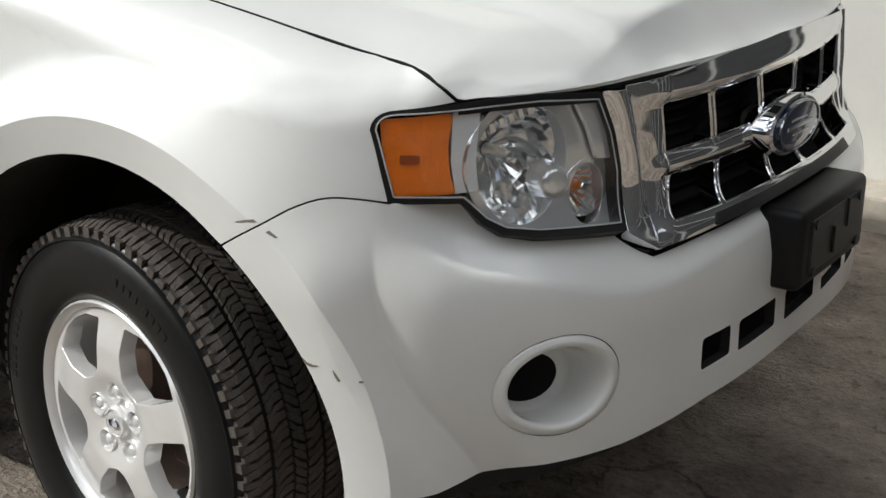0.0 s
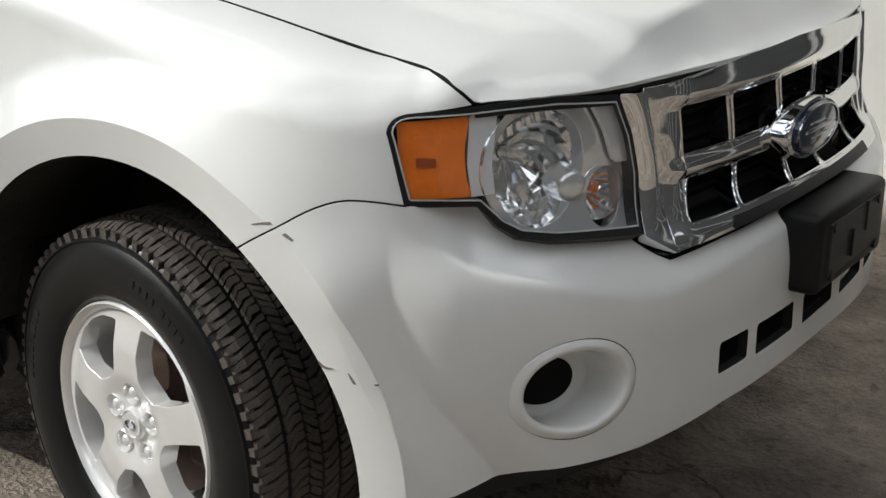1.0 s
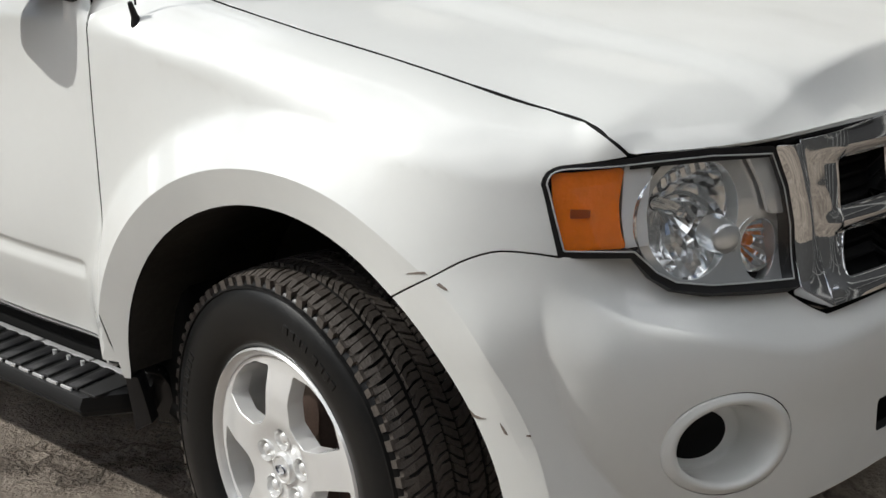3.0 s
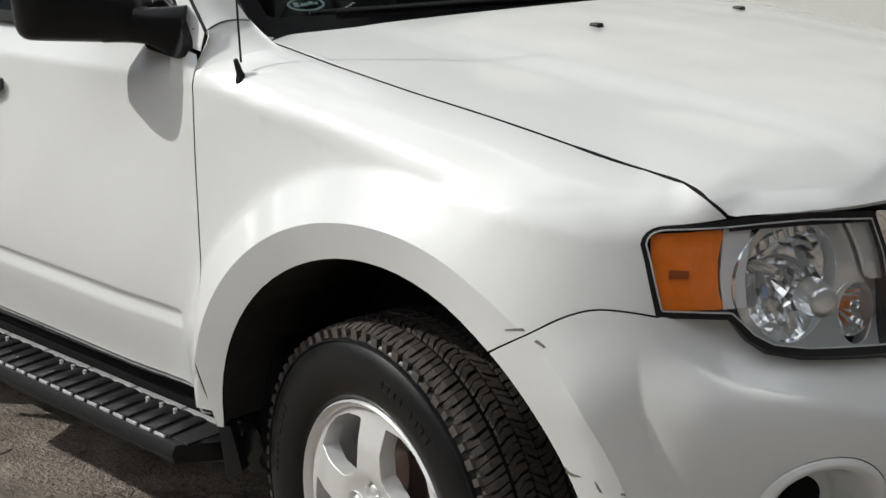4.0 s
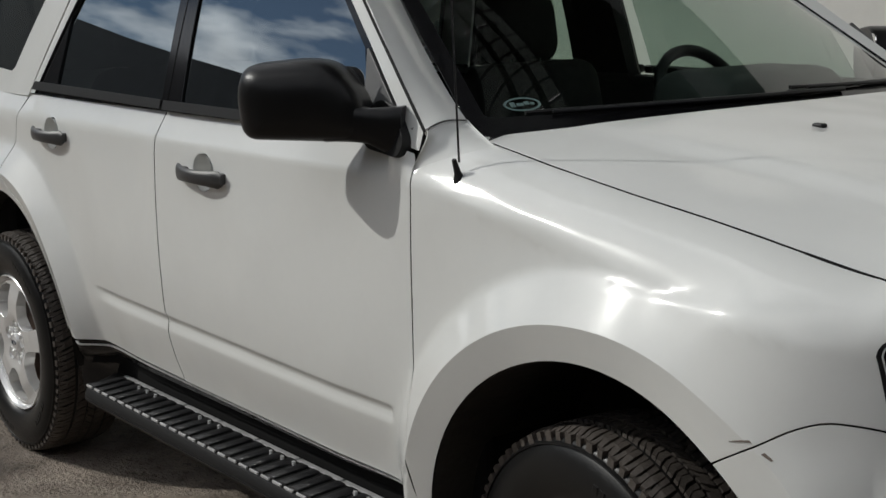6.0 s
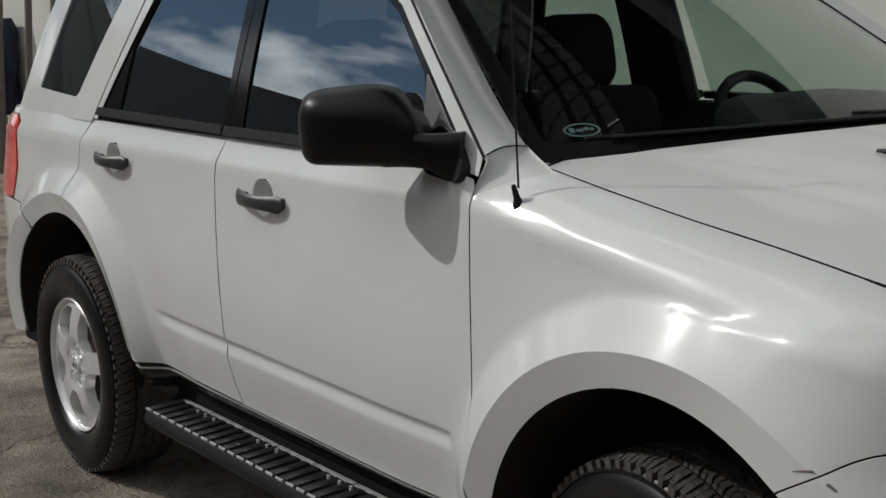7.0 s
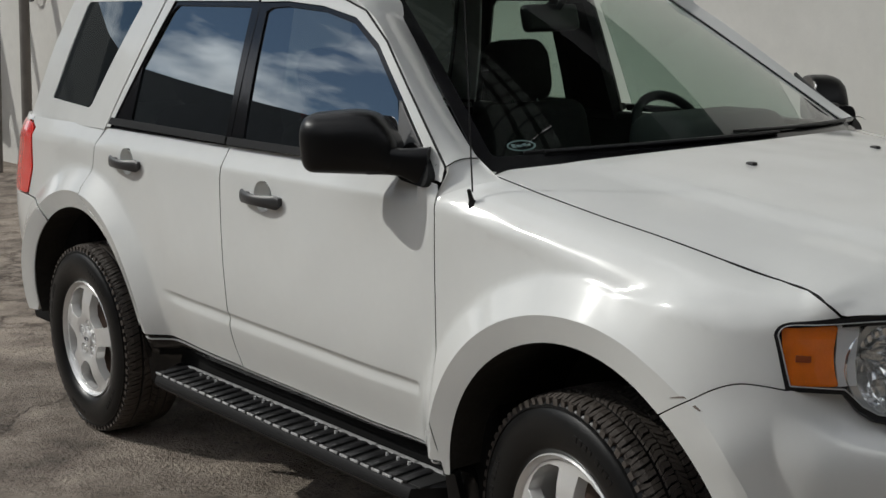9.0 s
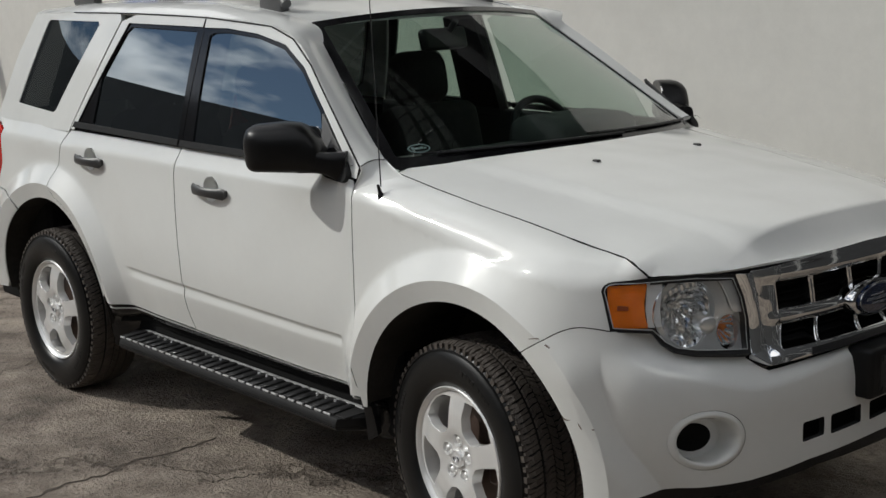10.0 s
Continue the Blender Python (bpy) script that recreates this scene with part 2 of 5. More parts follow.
def flat_mesh(polys, step, lines=()):
    """Triangles that fill the outline but for its holes; lines are edges that the mesh follows."""
    rings = [resample(list(p), step * 0.75) for p in polys]
    lo, hi = rings[0].min(0), rings[0].max(0)
    gx, gy = np.meshgrid(np.arange(lo[0] + step / 2, hi[0], step), np.arange(lo[1] + step / 2, hi[1], step))
    grid = np.stack([gx.ravel(), gy.ravel()], 1)
    edge = np.concatenate(rings)
    guides = []
    for line in lines:
        line = np.array(line, float)
        ok = within(line, rings) & np.array([np.min(np.hypot(*(edge - g).T)) > 0.3 * step for g in line])
        guides.append((line, ok))
    solid = np.concatenate([edge] + [g[k] for g, k in guides])
    if len(grid):
        grid = grid[within(grid, rings)]
        if len(grid):
            near = np.array([np.min(np.hypot(*(solid - g).T)) for g in grid])
            grid = grid[near > 0.55 * step]
    verts, edges, base_i = [], [], 0
    for r in rings:
        verts += [Vector((float(a), float(b))) for a, b in r]
        edges += [(base_i + k, base_i + (k + 1) % len(r)) for k in range(len(r))]
        base_i += len(r)
    for g, ok in guides:
        last = None
        for p, k in zip(g, ok):
            if k:
                verts.append(Vector((float(p[0]), float(p[1]))))
                if last is not None:
                    edges.append((last, len(verts) - 1))
                last = len(verts) - 1
            else:
                last = None
    verts += [Vector((float(a), float(b))) for a, b in grid]
    v2, _, f2, _, _, _ = delaunay_2d_cdt(verts, edges, [], 0, 1e-6)
    v = np.array([tuple(p) for p in v2])
    f = np.array([t for t in f2 if len(t) == 3])
    d1, d2 = v[f[:, 1]] - v[f[:, 0]], v[f[:, 2]] - v[f[:, 0]]
    area = d1[:, 0] * d2[:, 1] - d1[:, 1] * d2[:, 0]
    f = np.where(area[:, None] < 0, f[:, ::-1], f)[np.abs(area) > 1e-9]
    f = f[within(v[f].mean(1), rings)]
    used = np.unique(f)
    remap = -np.ones(len(v), int)
    remap[used] = np.arange(len(used))
    return v[used], remap[f]


def surface(name, polys, fn, material, parent, step=0.02, thick=0.012, lift=0.0, label="", far=False, lines=(), seal=False, edge_lip=None):
    """A pressed panel: the polygons (outline, then holes) in the parameters of fn, laid on that surface, with a turned-in rim."""
    v, f = flat_mesh(polys, step, lines)
    e = 2e-4
    u, w = v[:, 0], v[:, 1]
    p = fn(u, w)
    n = np.cross(fn(u + e, w) - fn(u - e, w), fn(u, w + e) - fn(u, w - e))
    n = n / (np.linalg.norm(n, axis=1, keepdims=True) + 1e-15)
    fnorm = np.cross(p[f[:, 1]] - p[f[:, 0]], p[f[:, 2]] - p[f[:, 0]])
    mean = np.zeros_like(p)
    for k in range(3):
        np.add.at(mean, f[:, k], fnorm)
    mean = mean / (np.linalg.norm(mean, axis=1, keepdims=True) + 1e-15)
    n = np.where(((n * mean).sum(1) < 0.90)[:, None], mean, n)
    p = p + n * lift
    edges = {}
    for t in f:
        for a, b in ((t[0], t[1]), (t[1], t[2]), (t[2], t[0])):
            edges[(a, b)] = 1
    rim = [(a, b) for a, b in edges if (b, a) not in edges]
    side = {}
    for a, b in rim:
        s = np.cross(p[b] - p[a], n[a])
        s = s / (np.linalg.norm(s) + 1e-12)
        for k in (a, b):
            side[k] = side.get(k, 0) + s
    keys = list(side)
    i1 = {k: len(p) + i for i, k in enumerate(keys)}
    i2 = {k: len(p) + len(keys) + i for i, k in enumerate(keys)}
    lown = np.array([side[k] / (np.linalg.norm(side[k]) + 1e-12) for k in keys])
    d1 = min(0.0012 if seal else 0.0022, thick)
    dd = {k: d1 if edge_lip is None else float(edge_lip(v[k][0], v[k][1])) for k in keys}
    row1 = np.array([p[k] - n[k] * dd[k] for k in keys]) + lown * 0.0006
    row2 = np.array([p[k] - n[k] * thick for k in keys])
    verts, norms = np.concatenate([p, row1, row2]), np.concatenate([n, lown, lown])
    faces = [tuple(t) for t in f] + [(b, a, i1[a], i1[b]) for a, b in rim] + [(i1[b], i1[a], i2[a], i2[b]) for a, b in rim]
    if far:
        verts = verts * (1, -1, 1) + (0, 2 * YC, 0)
        norms = norms * (1, -1, 1)
        faces = [t[::-1] for t in faces]
    ob = mesh(name, verts, faces, material, parent, label, True, norms)
    # deeper rim faces go black: the gap's shade is in their colour
    if seal:
        ob.data.materials.append(GAPSHADE)
        idx = [0] * (len(f) + len(rim)) + [1] * len(rim)
        ob.data.polygons.foreach_set("material_index", idx)
    return ob


def arc(cx, cz, r, a0, a1, n):
    return [(cx + r * math.cos(radians(a0 + (a1 - a0) * k / n)), cz + r * math.sin(radians(a0 + (a1 - a0) * k / n))) for k in range(n + 1)]


# ---- the shape of the car's body; x to its nose, y across, z up ----
YC = 0.903


def curve(xs, ys):
    """A smooth curve through a few places."""
    xs, ys = np.array(xs, float), np.array(ys, float)
    m = np.gradient(ys, xs)

    def f(x):
        x = np.clip(x, xs[0], xs[-1])
        i = np.clip(np.searchsorted(xs, x) - 1, 0, len(xs) - 2)
        h = xs[i + 1] - xs[i]
        t = (x - xs[i]) / h
        return (2 * t**3 - 3 * t**2 + 1) * ys[i] + (t**3 - 2 * t**2 + t) * h * m[i] + (-2 * t**3 + 3 * t**2) * ys[i + 1] + (t**3 - t**2) * h * m[i + 1]

    return f


def sstep(a, b, x):
    t = np.clip((x - a) / (b - a), 0, 1)
    return t * t * (3 - 2 * t)


side_y=curve([.15,.3,.45,.6,.75,.9,1.0,1.06,1.092,1.098,1.104,1.110,1.17],[.085,.05,.025,.008,0.,.006,.0135,.0182,.0207,.0214,.0234,.0266,.0590])
front_a=curve([.15,.25,.33,.42,.55,.66,.72,.78,.90,1.0,1.1],[.48,.555,.585,.597,.597,.592,.575,.540,.525,.515,.49])
hood_z=curve([-.45,-.39,-.19,0,.17,.33,.477,.55,.59,.63,.70],[1.172,1.166,1.135,1.106,1.082,1.057,1.036,1.026,1.008,.988,.955])
X0=0.28
XR=-2.50
RY,RZ,TH=.176,.10,np.radians(72)
UC=X0+.9*np.pi/2
def base(u,v):
    u=np.asarray(u,float); v=np.asarray(v,float)
    far=u>UC; u=np.where(far,2*UC-u,u)
    dz=.012*sstep(-.36,.08,u)*(1-sstep(.2,.5,u))
    zs=hood_z(np.clip(u,-.45,.5))-RZ*np.sin(TH)-dz
    RZE=RZ*(1+dz/(RZ*np.sin(TH)))
    th=np.clip((v-zs)/(.13*(1+dz/.165)),0,np.radians(110))*(1-sstep(.56,.74,u))*sstep(-.53,-.46,u)
    z=np.where(th>0,zs+RZE*np.sin(th)+np.maximum(v-zs,0)*(1-np.clip((1-sstep(.56,.74,u))*sstep(-.53,-.46,u),0,1)),v)
    ys=side_y(np.minimum(z,zs*(th>0)+9*(th<=0)))+RY*(1-np.cos(th))+.003*sstep(-.34,-.10,u)*(1-sstep(.24,.54,u))*sstep(.97,1.05,v)*(1-sstep(1.06,1.168,v))
    q=(RZE*np.sin(th)-.0345)/.021
    ys=ys+np.clip(1-q*q,0,1)**2*(.0022*sstep(-.42,-.36,u)*(1-sstep(-.28,-.16,u))-.0005*sstep(-.22,-.08,u)*(1-sstep(.35,.5,u)))*(th>0)
    B=YC-ys
    ph=np.clip((u-X0)/.9,0,np.pi/2); A=front_a(z)
    sn,cs=np.sin(ph),np.cos(ph)
    N=2.5-.25*sstep(.68,.82,z); r=((sn/A)**N+(cs/B)**N)**(-1/N)
    phr=np.clip((XR-u)/.9,0,np.pi/2); AR=1.06-.08*sstep(.8,1.15,z)-.05*sstep(.5,.3,z)
    sr,cr=np.sin(phr),np.cos(phr)
    rr=((sr/AR)**5.2+(cr/B)**5.2)**(-1/5.2)
    x=np.where(u>X0,X0+r*sn,np.where(u<XR,XR-rr*sr,u))
    y=np.where(u>X0,YC-r*cs,np.where(u<XR,YC-rr*cr,ys))
    return np.stack([x,np.where(far,2*YC-y,y),z],-1)
ARCH=((.05,.40,.447),(-2.55,.41,.455))
def lip_w(u,cx):
    return .064+(.014*sstep(cx-.08,cx+.34,u) if cx>-1 else 0)
def flare(u,v):
    """The wheel arches: a flat lip that leans in, then a rounded crown that runs out into the panel."""
    d=0; u=np.where(np.asarray(u)>UC,2*UC-np.asarray(u),u)
    for cx,cz,R in ARCH:
        r=np.hypot(u-cx,v-cz)
        W=lip_w(u,cx)
        lip=.030*np.clip(1+(r-R)/W,.5,1)
        amp=.051-.004*sstep(0,.4,u-cx)
        t=(r-R-W)/(.088+(.125*sstep(cx+.10,cx+.40,u) if cx>-1 else 0))
        d=d+np.where(r<R+W,lip+(amp-.030)*np.clip((r-R)/W,0,1),amp*(.5*(1-t+np.sqrt((1-t)**2+.014))-.0018)*np.clip((R+.42-r)/.2,0,1))*sstep(1.16,1.02,v)-.007*sstep(R+.40,R+.18,r)*sstep(1.10,1.0,v)
    return d
def crease(u,v):
    # pressed strip low on the doors
    c=.620-.0165*(u+.54)
    s=sstep(c+.022,c+.006,v)*(1-sstep(c+.006,c-.026,v))*sstep(-1.96,-1.82,u)*(1-sstep(-.545,-.525,u))
    under=sstep(.63,.45,v)*sstep(-2.12,-1.95,u)*(1-sstep(-.58,-.40,u))
    return -.008*s-.016*under
def shell(u,v):
    e=1e-4
    p=base(u,v); du=base(np.asarray(u)+e,v)-base(np.asarray(u)-e,v); dv=base(u,np.asarray(v)+e)-base(u,np.asarray(v)-e)
    n=np.cross(du,dv); n=n/(np.linalg.norm(n,axis=-1,keepdims=True)+1e-15)
    return p+n*(flare(u,v)+crease(u,v))[...,None]


def green(x, z):
    """The side of the cabin above the belt."""
    x, z = np.asarray(x, float), np.asarray(z, float)
    y = 0.045 + 0.34 * (z - 1.16) - 0.006 * np.sin(np.clip((z - 1.16) / 0.46, 0, 1) * math.pi) + 0.07 * np.clip((-2.3 - x) / 1.0, 0, 2) ** 2
    return np.stack([x, y, z], -1)


def green_far(x, z):
    """The other side's windows lean in towards the windshield."""
    return green(x, z) + np.stack([0 * np.asarray(x, float), 0.075 * sstep(-1.35, -0.65, np.asarray(x, float)), 0 * np.asarray(x, float)], -1)


HOOD_LINE = [(-0.386, 1.237), (-0.204, 1.207), (-0.004, 1.179), (0.174, 1.158), (0.343, 1.134), (0.504, 1.098), (0.579, 1.065), (0.625, 1.021), (0.66, 0.984)]
_hl = shell(np.array([p[0] for p in HOOD_LINE]), np.array([p[1] for p in HOOD_LINE]))
edge_y, edge_z = curve(_hl[:, 0], _hl[:, 1]), curve(_hl[:, 0], _hl[:, 2])
crown_z = curve([-0.45, -0.19, 0.0, 0.17, 0.33, 0.48, 0.6, 0.8], [1.172, 1.135, 1.106, 1.082, 1.057, 1.034, 1.012, 0.975])


def nose_x(y):
    """The hood's front edge."""
    q = np.clip(np.abs(YC - np.asarray(y, float)) / 0.885, 0, 1)
    return X0 + 0.522 * (1 - q**2.25) ** (1 / 2.25)


soft_edge = curve([0.18, 0.33, 0.45, 0.54, 0.61, 0.68, 0.75, 0.81], [1.082, float(edge_z(0.33)), 1.034, 1.014, 0.996, 0.984, 0.986, 0.992])


def hood_fn(x, y):
    """The hood: each cross-section swells from its edge to a crowned middle; the raised middle breaks off sharply at the nose."""
    x, y = np.asarray(x, float), np.asarray(y, float)
    d = np.abs(y - YC)
    xn = np.clip(x, 0.6, 0.8015)
    nose_half = 0.885 * (1 - ((xn - X0) / 0.522) ** 2.25) ** (1 / 2.25)
    half = np.where(x < 0.609, YC - edge_y(np.clip(x, -0.38, 0.609)), nose_half)
    q = np.clip(d / half, 0, 1.05)
    z_edge = np.where(x < 0.609, edge_z(np.clip(x, -0.38, 0.609)), 0.979 + 0.013 * sstep(0.70, 0.79, x))
    c = crown_z(x) + 0.066
    g = np.clip(1 - (0.802 - x) / 0.105, 0, 1) ** 0.9
    z_mid = c - (c - 0.992) * g
    n = 2.2 + 1.0 * sstep(0.25, 0.6, x)
    base_z = np.where(x < 0.33, edge_z(np.clip(x, -0.38, 0.33)), soft_edge(x))
    qq = np.minimum(q, 1)
    z = base_z + (z_mid - base_z) * (1 - qq**n) + (z_edge - base_z) * qq**12
    rise = (1 - sstep(0.40, 0.47, d - 0.13 * (0.75 - x))) * sstep(-0.45, 0.1, x) * sstep(0.0, 0.09, nose_x(y) - x)
    return np.stack([x, y, z + 0.014 * rise], -1)


A_LINE = [(-3.02, 1.628), (-2.6, 1.640), (-2.06, 1.641), (-1.54, 1.632), (-1.107, 1.607), (-0.956, 1.567), (-0.82, 1.486), (-0.608, 1.316), (-0.455, 1.190), (-0.34, 1.128)]
B_LINE = [(-3.02, 0.36, 1.645), (-2.6, 0.345, 1.672), (-2.06, 0.338, 1.682), (-1.54, 0.342, 1.670), (-1.08, 0.348, 1.610), (-0.962, 0.314, 1.529), (-0.848, 0.276, 1.451), (-0.639, 0.208, 1.307), (-0.46, 0.157, 1.200), (-0.31, 0.135, 1.135)]
_s = np.linspace(0, 1, len(A_LINE))
_ax, _az = curve(_s, [p[0] for p in A_LINE]), curve(_s, [p[1] for p in A_LINE])
_bx, _by, _bz = (curve(_s, [p[k] for p in B_LINE]) for k in range(3))


def rail_fn(s, w):
    """Front pillar and roof side, from the door's top line (w = 0) to windshield and roof (w = 1)."""
    s, w = np.asarray(s, float), np.asarray(w, float)
    a = green(_ax(s), _az(s))
    b = np.stack([_bx(s), _by(s), _bz(s)], -1)
    a = a + (sstep(0.90, 1.0, s) * 0.03)[..., None] * np.array([0, 1, 0])
    p = a + (b - a) * w[..., None]
    bulge = 0.012 * np.sin(np.clip(w, 0, 1) * math.pi)
    return p + bulge[..., None] * np.array([0.25, -0.62, 0.70])


def tab_fn(a, b):
    """The fender's rear corner, drawn up to the foot of the front pillar."""
    a, b = np.asarray(a, float), np.asarray(b, float)
    s0 = np.full_like(a, 0.89)
    p0 = rail_fn(s0, a)
    t0 = (p0 - rail_fn(s0 - 0.02, a)) * 2.2
    u1, v1 = -0.463 + 0.155 * a, 1.105 + 0.108 * a
    q = shell(u1, v1)
    t1 = (shell(u1 + 0.02, v1 - 0.03 * (1 - a)) - q) * 3.0
    p1 = q + np.array([0.0, 0.003, -0.003])
    b = b[..., None]
    return (2 * b**3 - 3 * b**2 + 1) * p0 + (b**3 - 2 * b**2 + b) * t0 + (3 * b**2 - 2 * b**3) * p1 + (b**3 - b**2) * t1


def roof_fn(x, y):
    x, y = np.asarray(x, float), np.asarray(y, float)
    q = (y - YC) / 0.56
    zr = curve([-3.3, -3.02, -2.6, -2.06, -1.54, -1.10, -0.98], [1.60, 1.645, 1.672, 1.682, 1.670, 1.612, 1.59])(x)
    return np.stack([x, y, zr + 0.032 * (1 - q * q)], -1)


def screen_fn(s, w):
    """The windshield: s across, w up."""
    s, w = np.asarray(s, float), np.asarray(w, float)
    b = 1 - (2 * s - 1) ** 2
    p0 = np.stack([-0.435 + 0.22 * b, 0.152 + 1.502 * s, 1.175 + 0.015 * b], -1)
    p1 = np.stack([-1.08 + 0.07 * b, 0.348 + 1.110 * s, 1.610 + 0.032 * b], -1)
    p = p0 + (p1 - p0) * w[..., None]
    return p + (0.022 * np.sin(np.clip(w, 0, 1) * math.pi) * (1 - (2 * s - 1) ** 4))[..., None] * np.array([0.55, 0, 0.83])


# ---- outlines of the panels ----
ARCH_F = arc(0.05, 0.40, 0.447, -6, 53.3, 16)
ARCH_FULL = arc(0.05, 0.40, 0.447, 53.3, 174, 26)
SEAM_ROUGH = [(0.336, 0.77), (0.391, 0.804), (0.429, 0.83), (0.472, 0.847), (0.524, 0.846), (0.564, 0.839)]
_seam = curve([p[0] for p in SEAM_ROUGH], [p[1] for p in SEAM_ROUGH])
SEAM = [(float(u), float(_seam(u))) for u in np.linspace(0.336, 0.564, 18)]
CORNER = [(0.5365, 0.945), (0.5385, 0.957), (0.543, 0.967), (0.551, 0.9745), (0.562, 0.9788), (0.575, 0.98)]
LAMP = CORNER + [(0.661, 0.978), (0.677, 0.978), (0.795, 0.978), (0.917, 0.969), (0.949, 0.911), (0.968, 0.849), (0.975, 0.762),
        (0.901, 0.767), (0.801, 0.774), (0.74, 0.784), (0.706, 0.801), (0.671, 0.833), (0.571, 0.84), (0.564, 0.844), (0.545, 0.915)]
DOOR_F = [(-0.404, 0.44), (-0.425, 0.51), (-0.436, 0.594), (-0.446, 0.70), (-0.453, 0.864), (-0.458, 0.971), (-0.462, 1.066), (-0.470, 1.146)]
DOOR_M = [(-1.468, 0.478), (-1.485, 0.546), (-1.492, 0.637), (-1.496, 0.746), (-1.510, 0.86), (-1.522, 0.955), (-1.532, 1.06), (-1.520, 1.165)]
DOOR_R = arc(-2.55, 0.41, 0.478, 14, 72, 12) + [(-2.44, 0.878), (-2.475, 0.91), (-2.487, 0.95), (-2.465, 1.03), (-2.442, 1.105), (-2.40, 1.165)]

ARCS_F = []
for d in (0.02, 0.045, 0.0632, 0.0648, 0.080, 0.11, 0.14, 0.165, 0.18, 0.195, 0.21, 0.235):
    line = []
    for q in np.radians(np.linspace(-8, 178, 110)):
        w = float(lip_w(0.05 + 0.53 * math.cos(q), 0.05))
        w = float(lip_w(0.05 + (0.447 + w) * math.cos(q), 0.05))
        r = 0.447 + (d * w / 0.064 if d < 0.07 else w + d - 0.064)
        line.append((0.05 + r * math.cos(q), 0.40 + r * math.sin(q)))
    ARCS_F.append(line)
ARCS_R = [arc(-2.55, 0.41, 0.455 + d, 5, 178, 100) for d in (0.02, 0.045, 0.0632, 0.0648, 0.080, 0.11, 0.14, 0.165, 0.18, 0.195, 0.21, 0.235)]
STRIP = [[(x, 0.620 - 0.0165 * (x + 0.54) + d) for x in np.arange(-2.14, -0.51, 0.012)] for d in (0.034, 0.028, 0.023, 0.018, 0.0145, 0.0112, 0.008, 0.0, -0.010, -0.018, -0.0245, -0.031, -0.038)]

car = tagged(new("sport_utility_vehicle"), "white four-door sport utility vehicle parked on worn concrete", "car")
UC2 = 2 * UC


def far_u(poly):
    return [(UC2 - u, v) for u, v in poly[::-1]]


def build_side(far):
    # front fender: wheel arch, door edge, shoulder, hood line, lamp, bumper seam
    fender = ARCH_FULL + [(-0.398, 0.432), (-0.415, 0.432)] + DOOR_F[1:] + [(-0.476, 1.178), (-0.466, 1.212), (-0.448, 1.238), (-0.425, 1.256), (-0.402, 1.258)] + HOOD_LINE + CORNER[::-1] + [(0.545, 0.915), (0.564, 0.839)] + SEAM[::-1][1:]
    surface("front_fender", [inset(fender, 0.0018)], shell, PAINT, car, 0.016, 0.022, far=far, lines=ARCS_F, seal=True)
    # doors
    fd = [(-0.411, 0.464)] + DOOR_F[1:] + [(-0.478, 1.166)] + [DOOR_M[-1]] + DOOR_M[::-1][1:] + [(-1.4655, 0.476), (-1.1, 0.472), (-0.8, 0.468)]
    door = surface("front_door", [inset(fd, 0.003), [(-1.2748 + 0.0475 * math.cos(2 * math.pi * k / 28), 1.036 + 0.0455 * math.sin(2 * math.pi * k / 28)) for k in range(28)]], shell, PAINT, car, 0.018, 0.022, far=far, lines=STRIP, seal=True)
    rd = DOOR_M + DOOR_R[::-1][:-1] + [(-2.085, 0.525), (-2.07, 0.49)]
    rear = surface("rear_door", [inset(rd, 0.003), [(-2.1798 + 0.0475 * math.cos(2 * math.pi * k / 28), 1.064 + 0.0455 * math.sin(2 * math.pi * k / 28)) for k in range(28)]], shell, PAINT, car, 0.018, 0.022, far=far, lines=STRIP + ARCS_R, seal=True)
    # window frames, seals and panes
    f_out = [(-1.540, 1.628), (-1.107, 1.604), (-0.956, 1.564), (-0.82, 1.482), (-0.608, 1.312), (-0.462, 1.186), (-0.463, 1.15), (-0.50, 1.155), (-0.505, 1.178), (-0.70, 1.345), (-0.86, 1.475), (-1.0, 1.545), (-1.18, 1.577), (-1.38, 1.592), (-1.537, 1.592)]
    f_open = [(-1.514, 1.170), (-1.537, 1.592), (-1.38, 1.592), (-1.18, 1.577), (-1.0, 1.545), (-0.86, 1.475), (-0.70, 1.345), (-0.505, 1.172)]
    f_glass = [(-1.452, 1.180), (-1.498, 1.565), (-1.47, 1.577), (-1.381, 1.580), (-1.18, 1.565), (-1.005, 1.531), (-0.87, 1.461), (-0.722, 1.338), (-0.645, 1.180)]
    r_out = [(-2.395, 1.166), (-2.275, 1.386), (-2.165, 1.608), (-2.06, 1.636), (-1.546, 1.629), (-1.549, 1.594), (-2.105, 1.600), (-2.350, 1.182), (-2.36, 1.166)]
    r_open = [(-2.352, 1.172), (-2.105, 1.600), (-1.550, 1.594), (-1.530, 1.170)]
    r_glass = [(-2.222, 1.194), (-1.553, 1.181), (-1.590, 1.580), (-2.085, 1.588), (-2.125, 1.56), (-2.225, 1.39)]
    glass_side = green_far if far else green
    for d, out, hole, pane, gl in ((door, f_out, f_open, f_glass, SIDEGLASS), (rear, r_out, r_open, r_glass, SIDEGLASS)):
        if far:
            gl = CLEARGLASS
        if not (far and d is door):
            surface("window_frame", [inset(out, 0.0018)], glass_side, TRIMB if far else PAINT, d, 0.02, 0.02, far=far, seal=True)
            surface("window_seal", [inset(hole, -0.004), pane], glass_side, BLACKG, d, 0.02, 0.01, -0.006, "gloss black window surround", far=far)
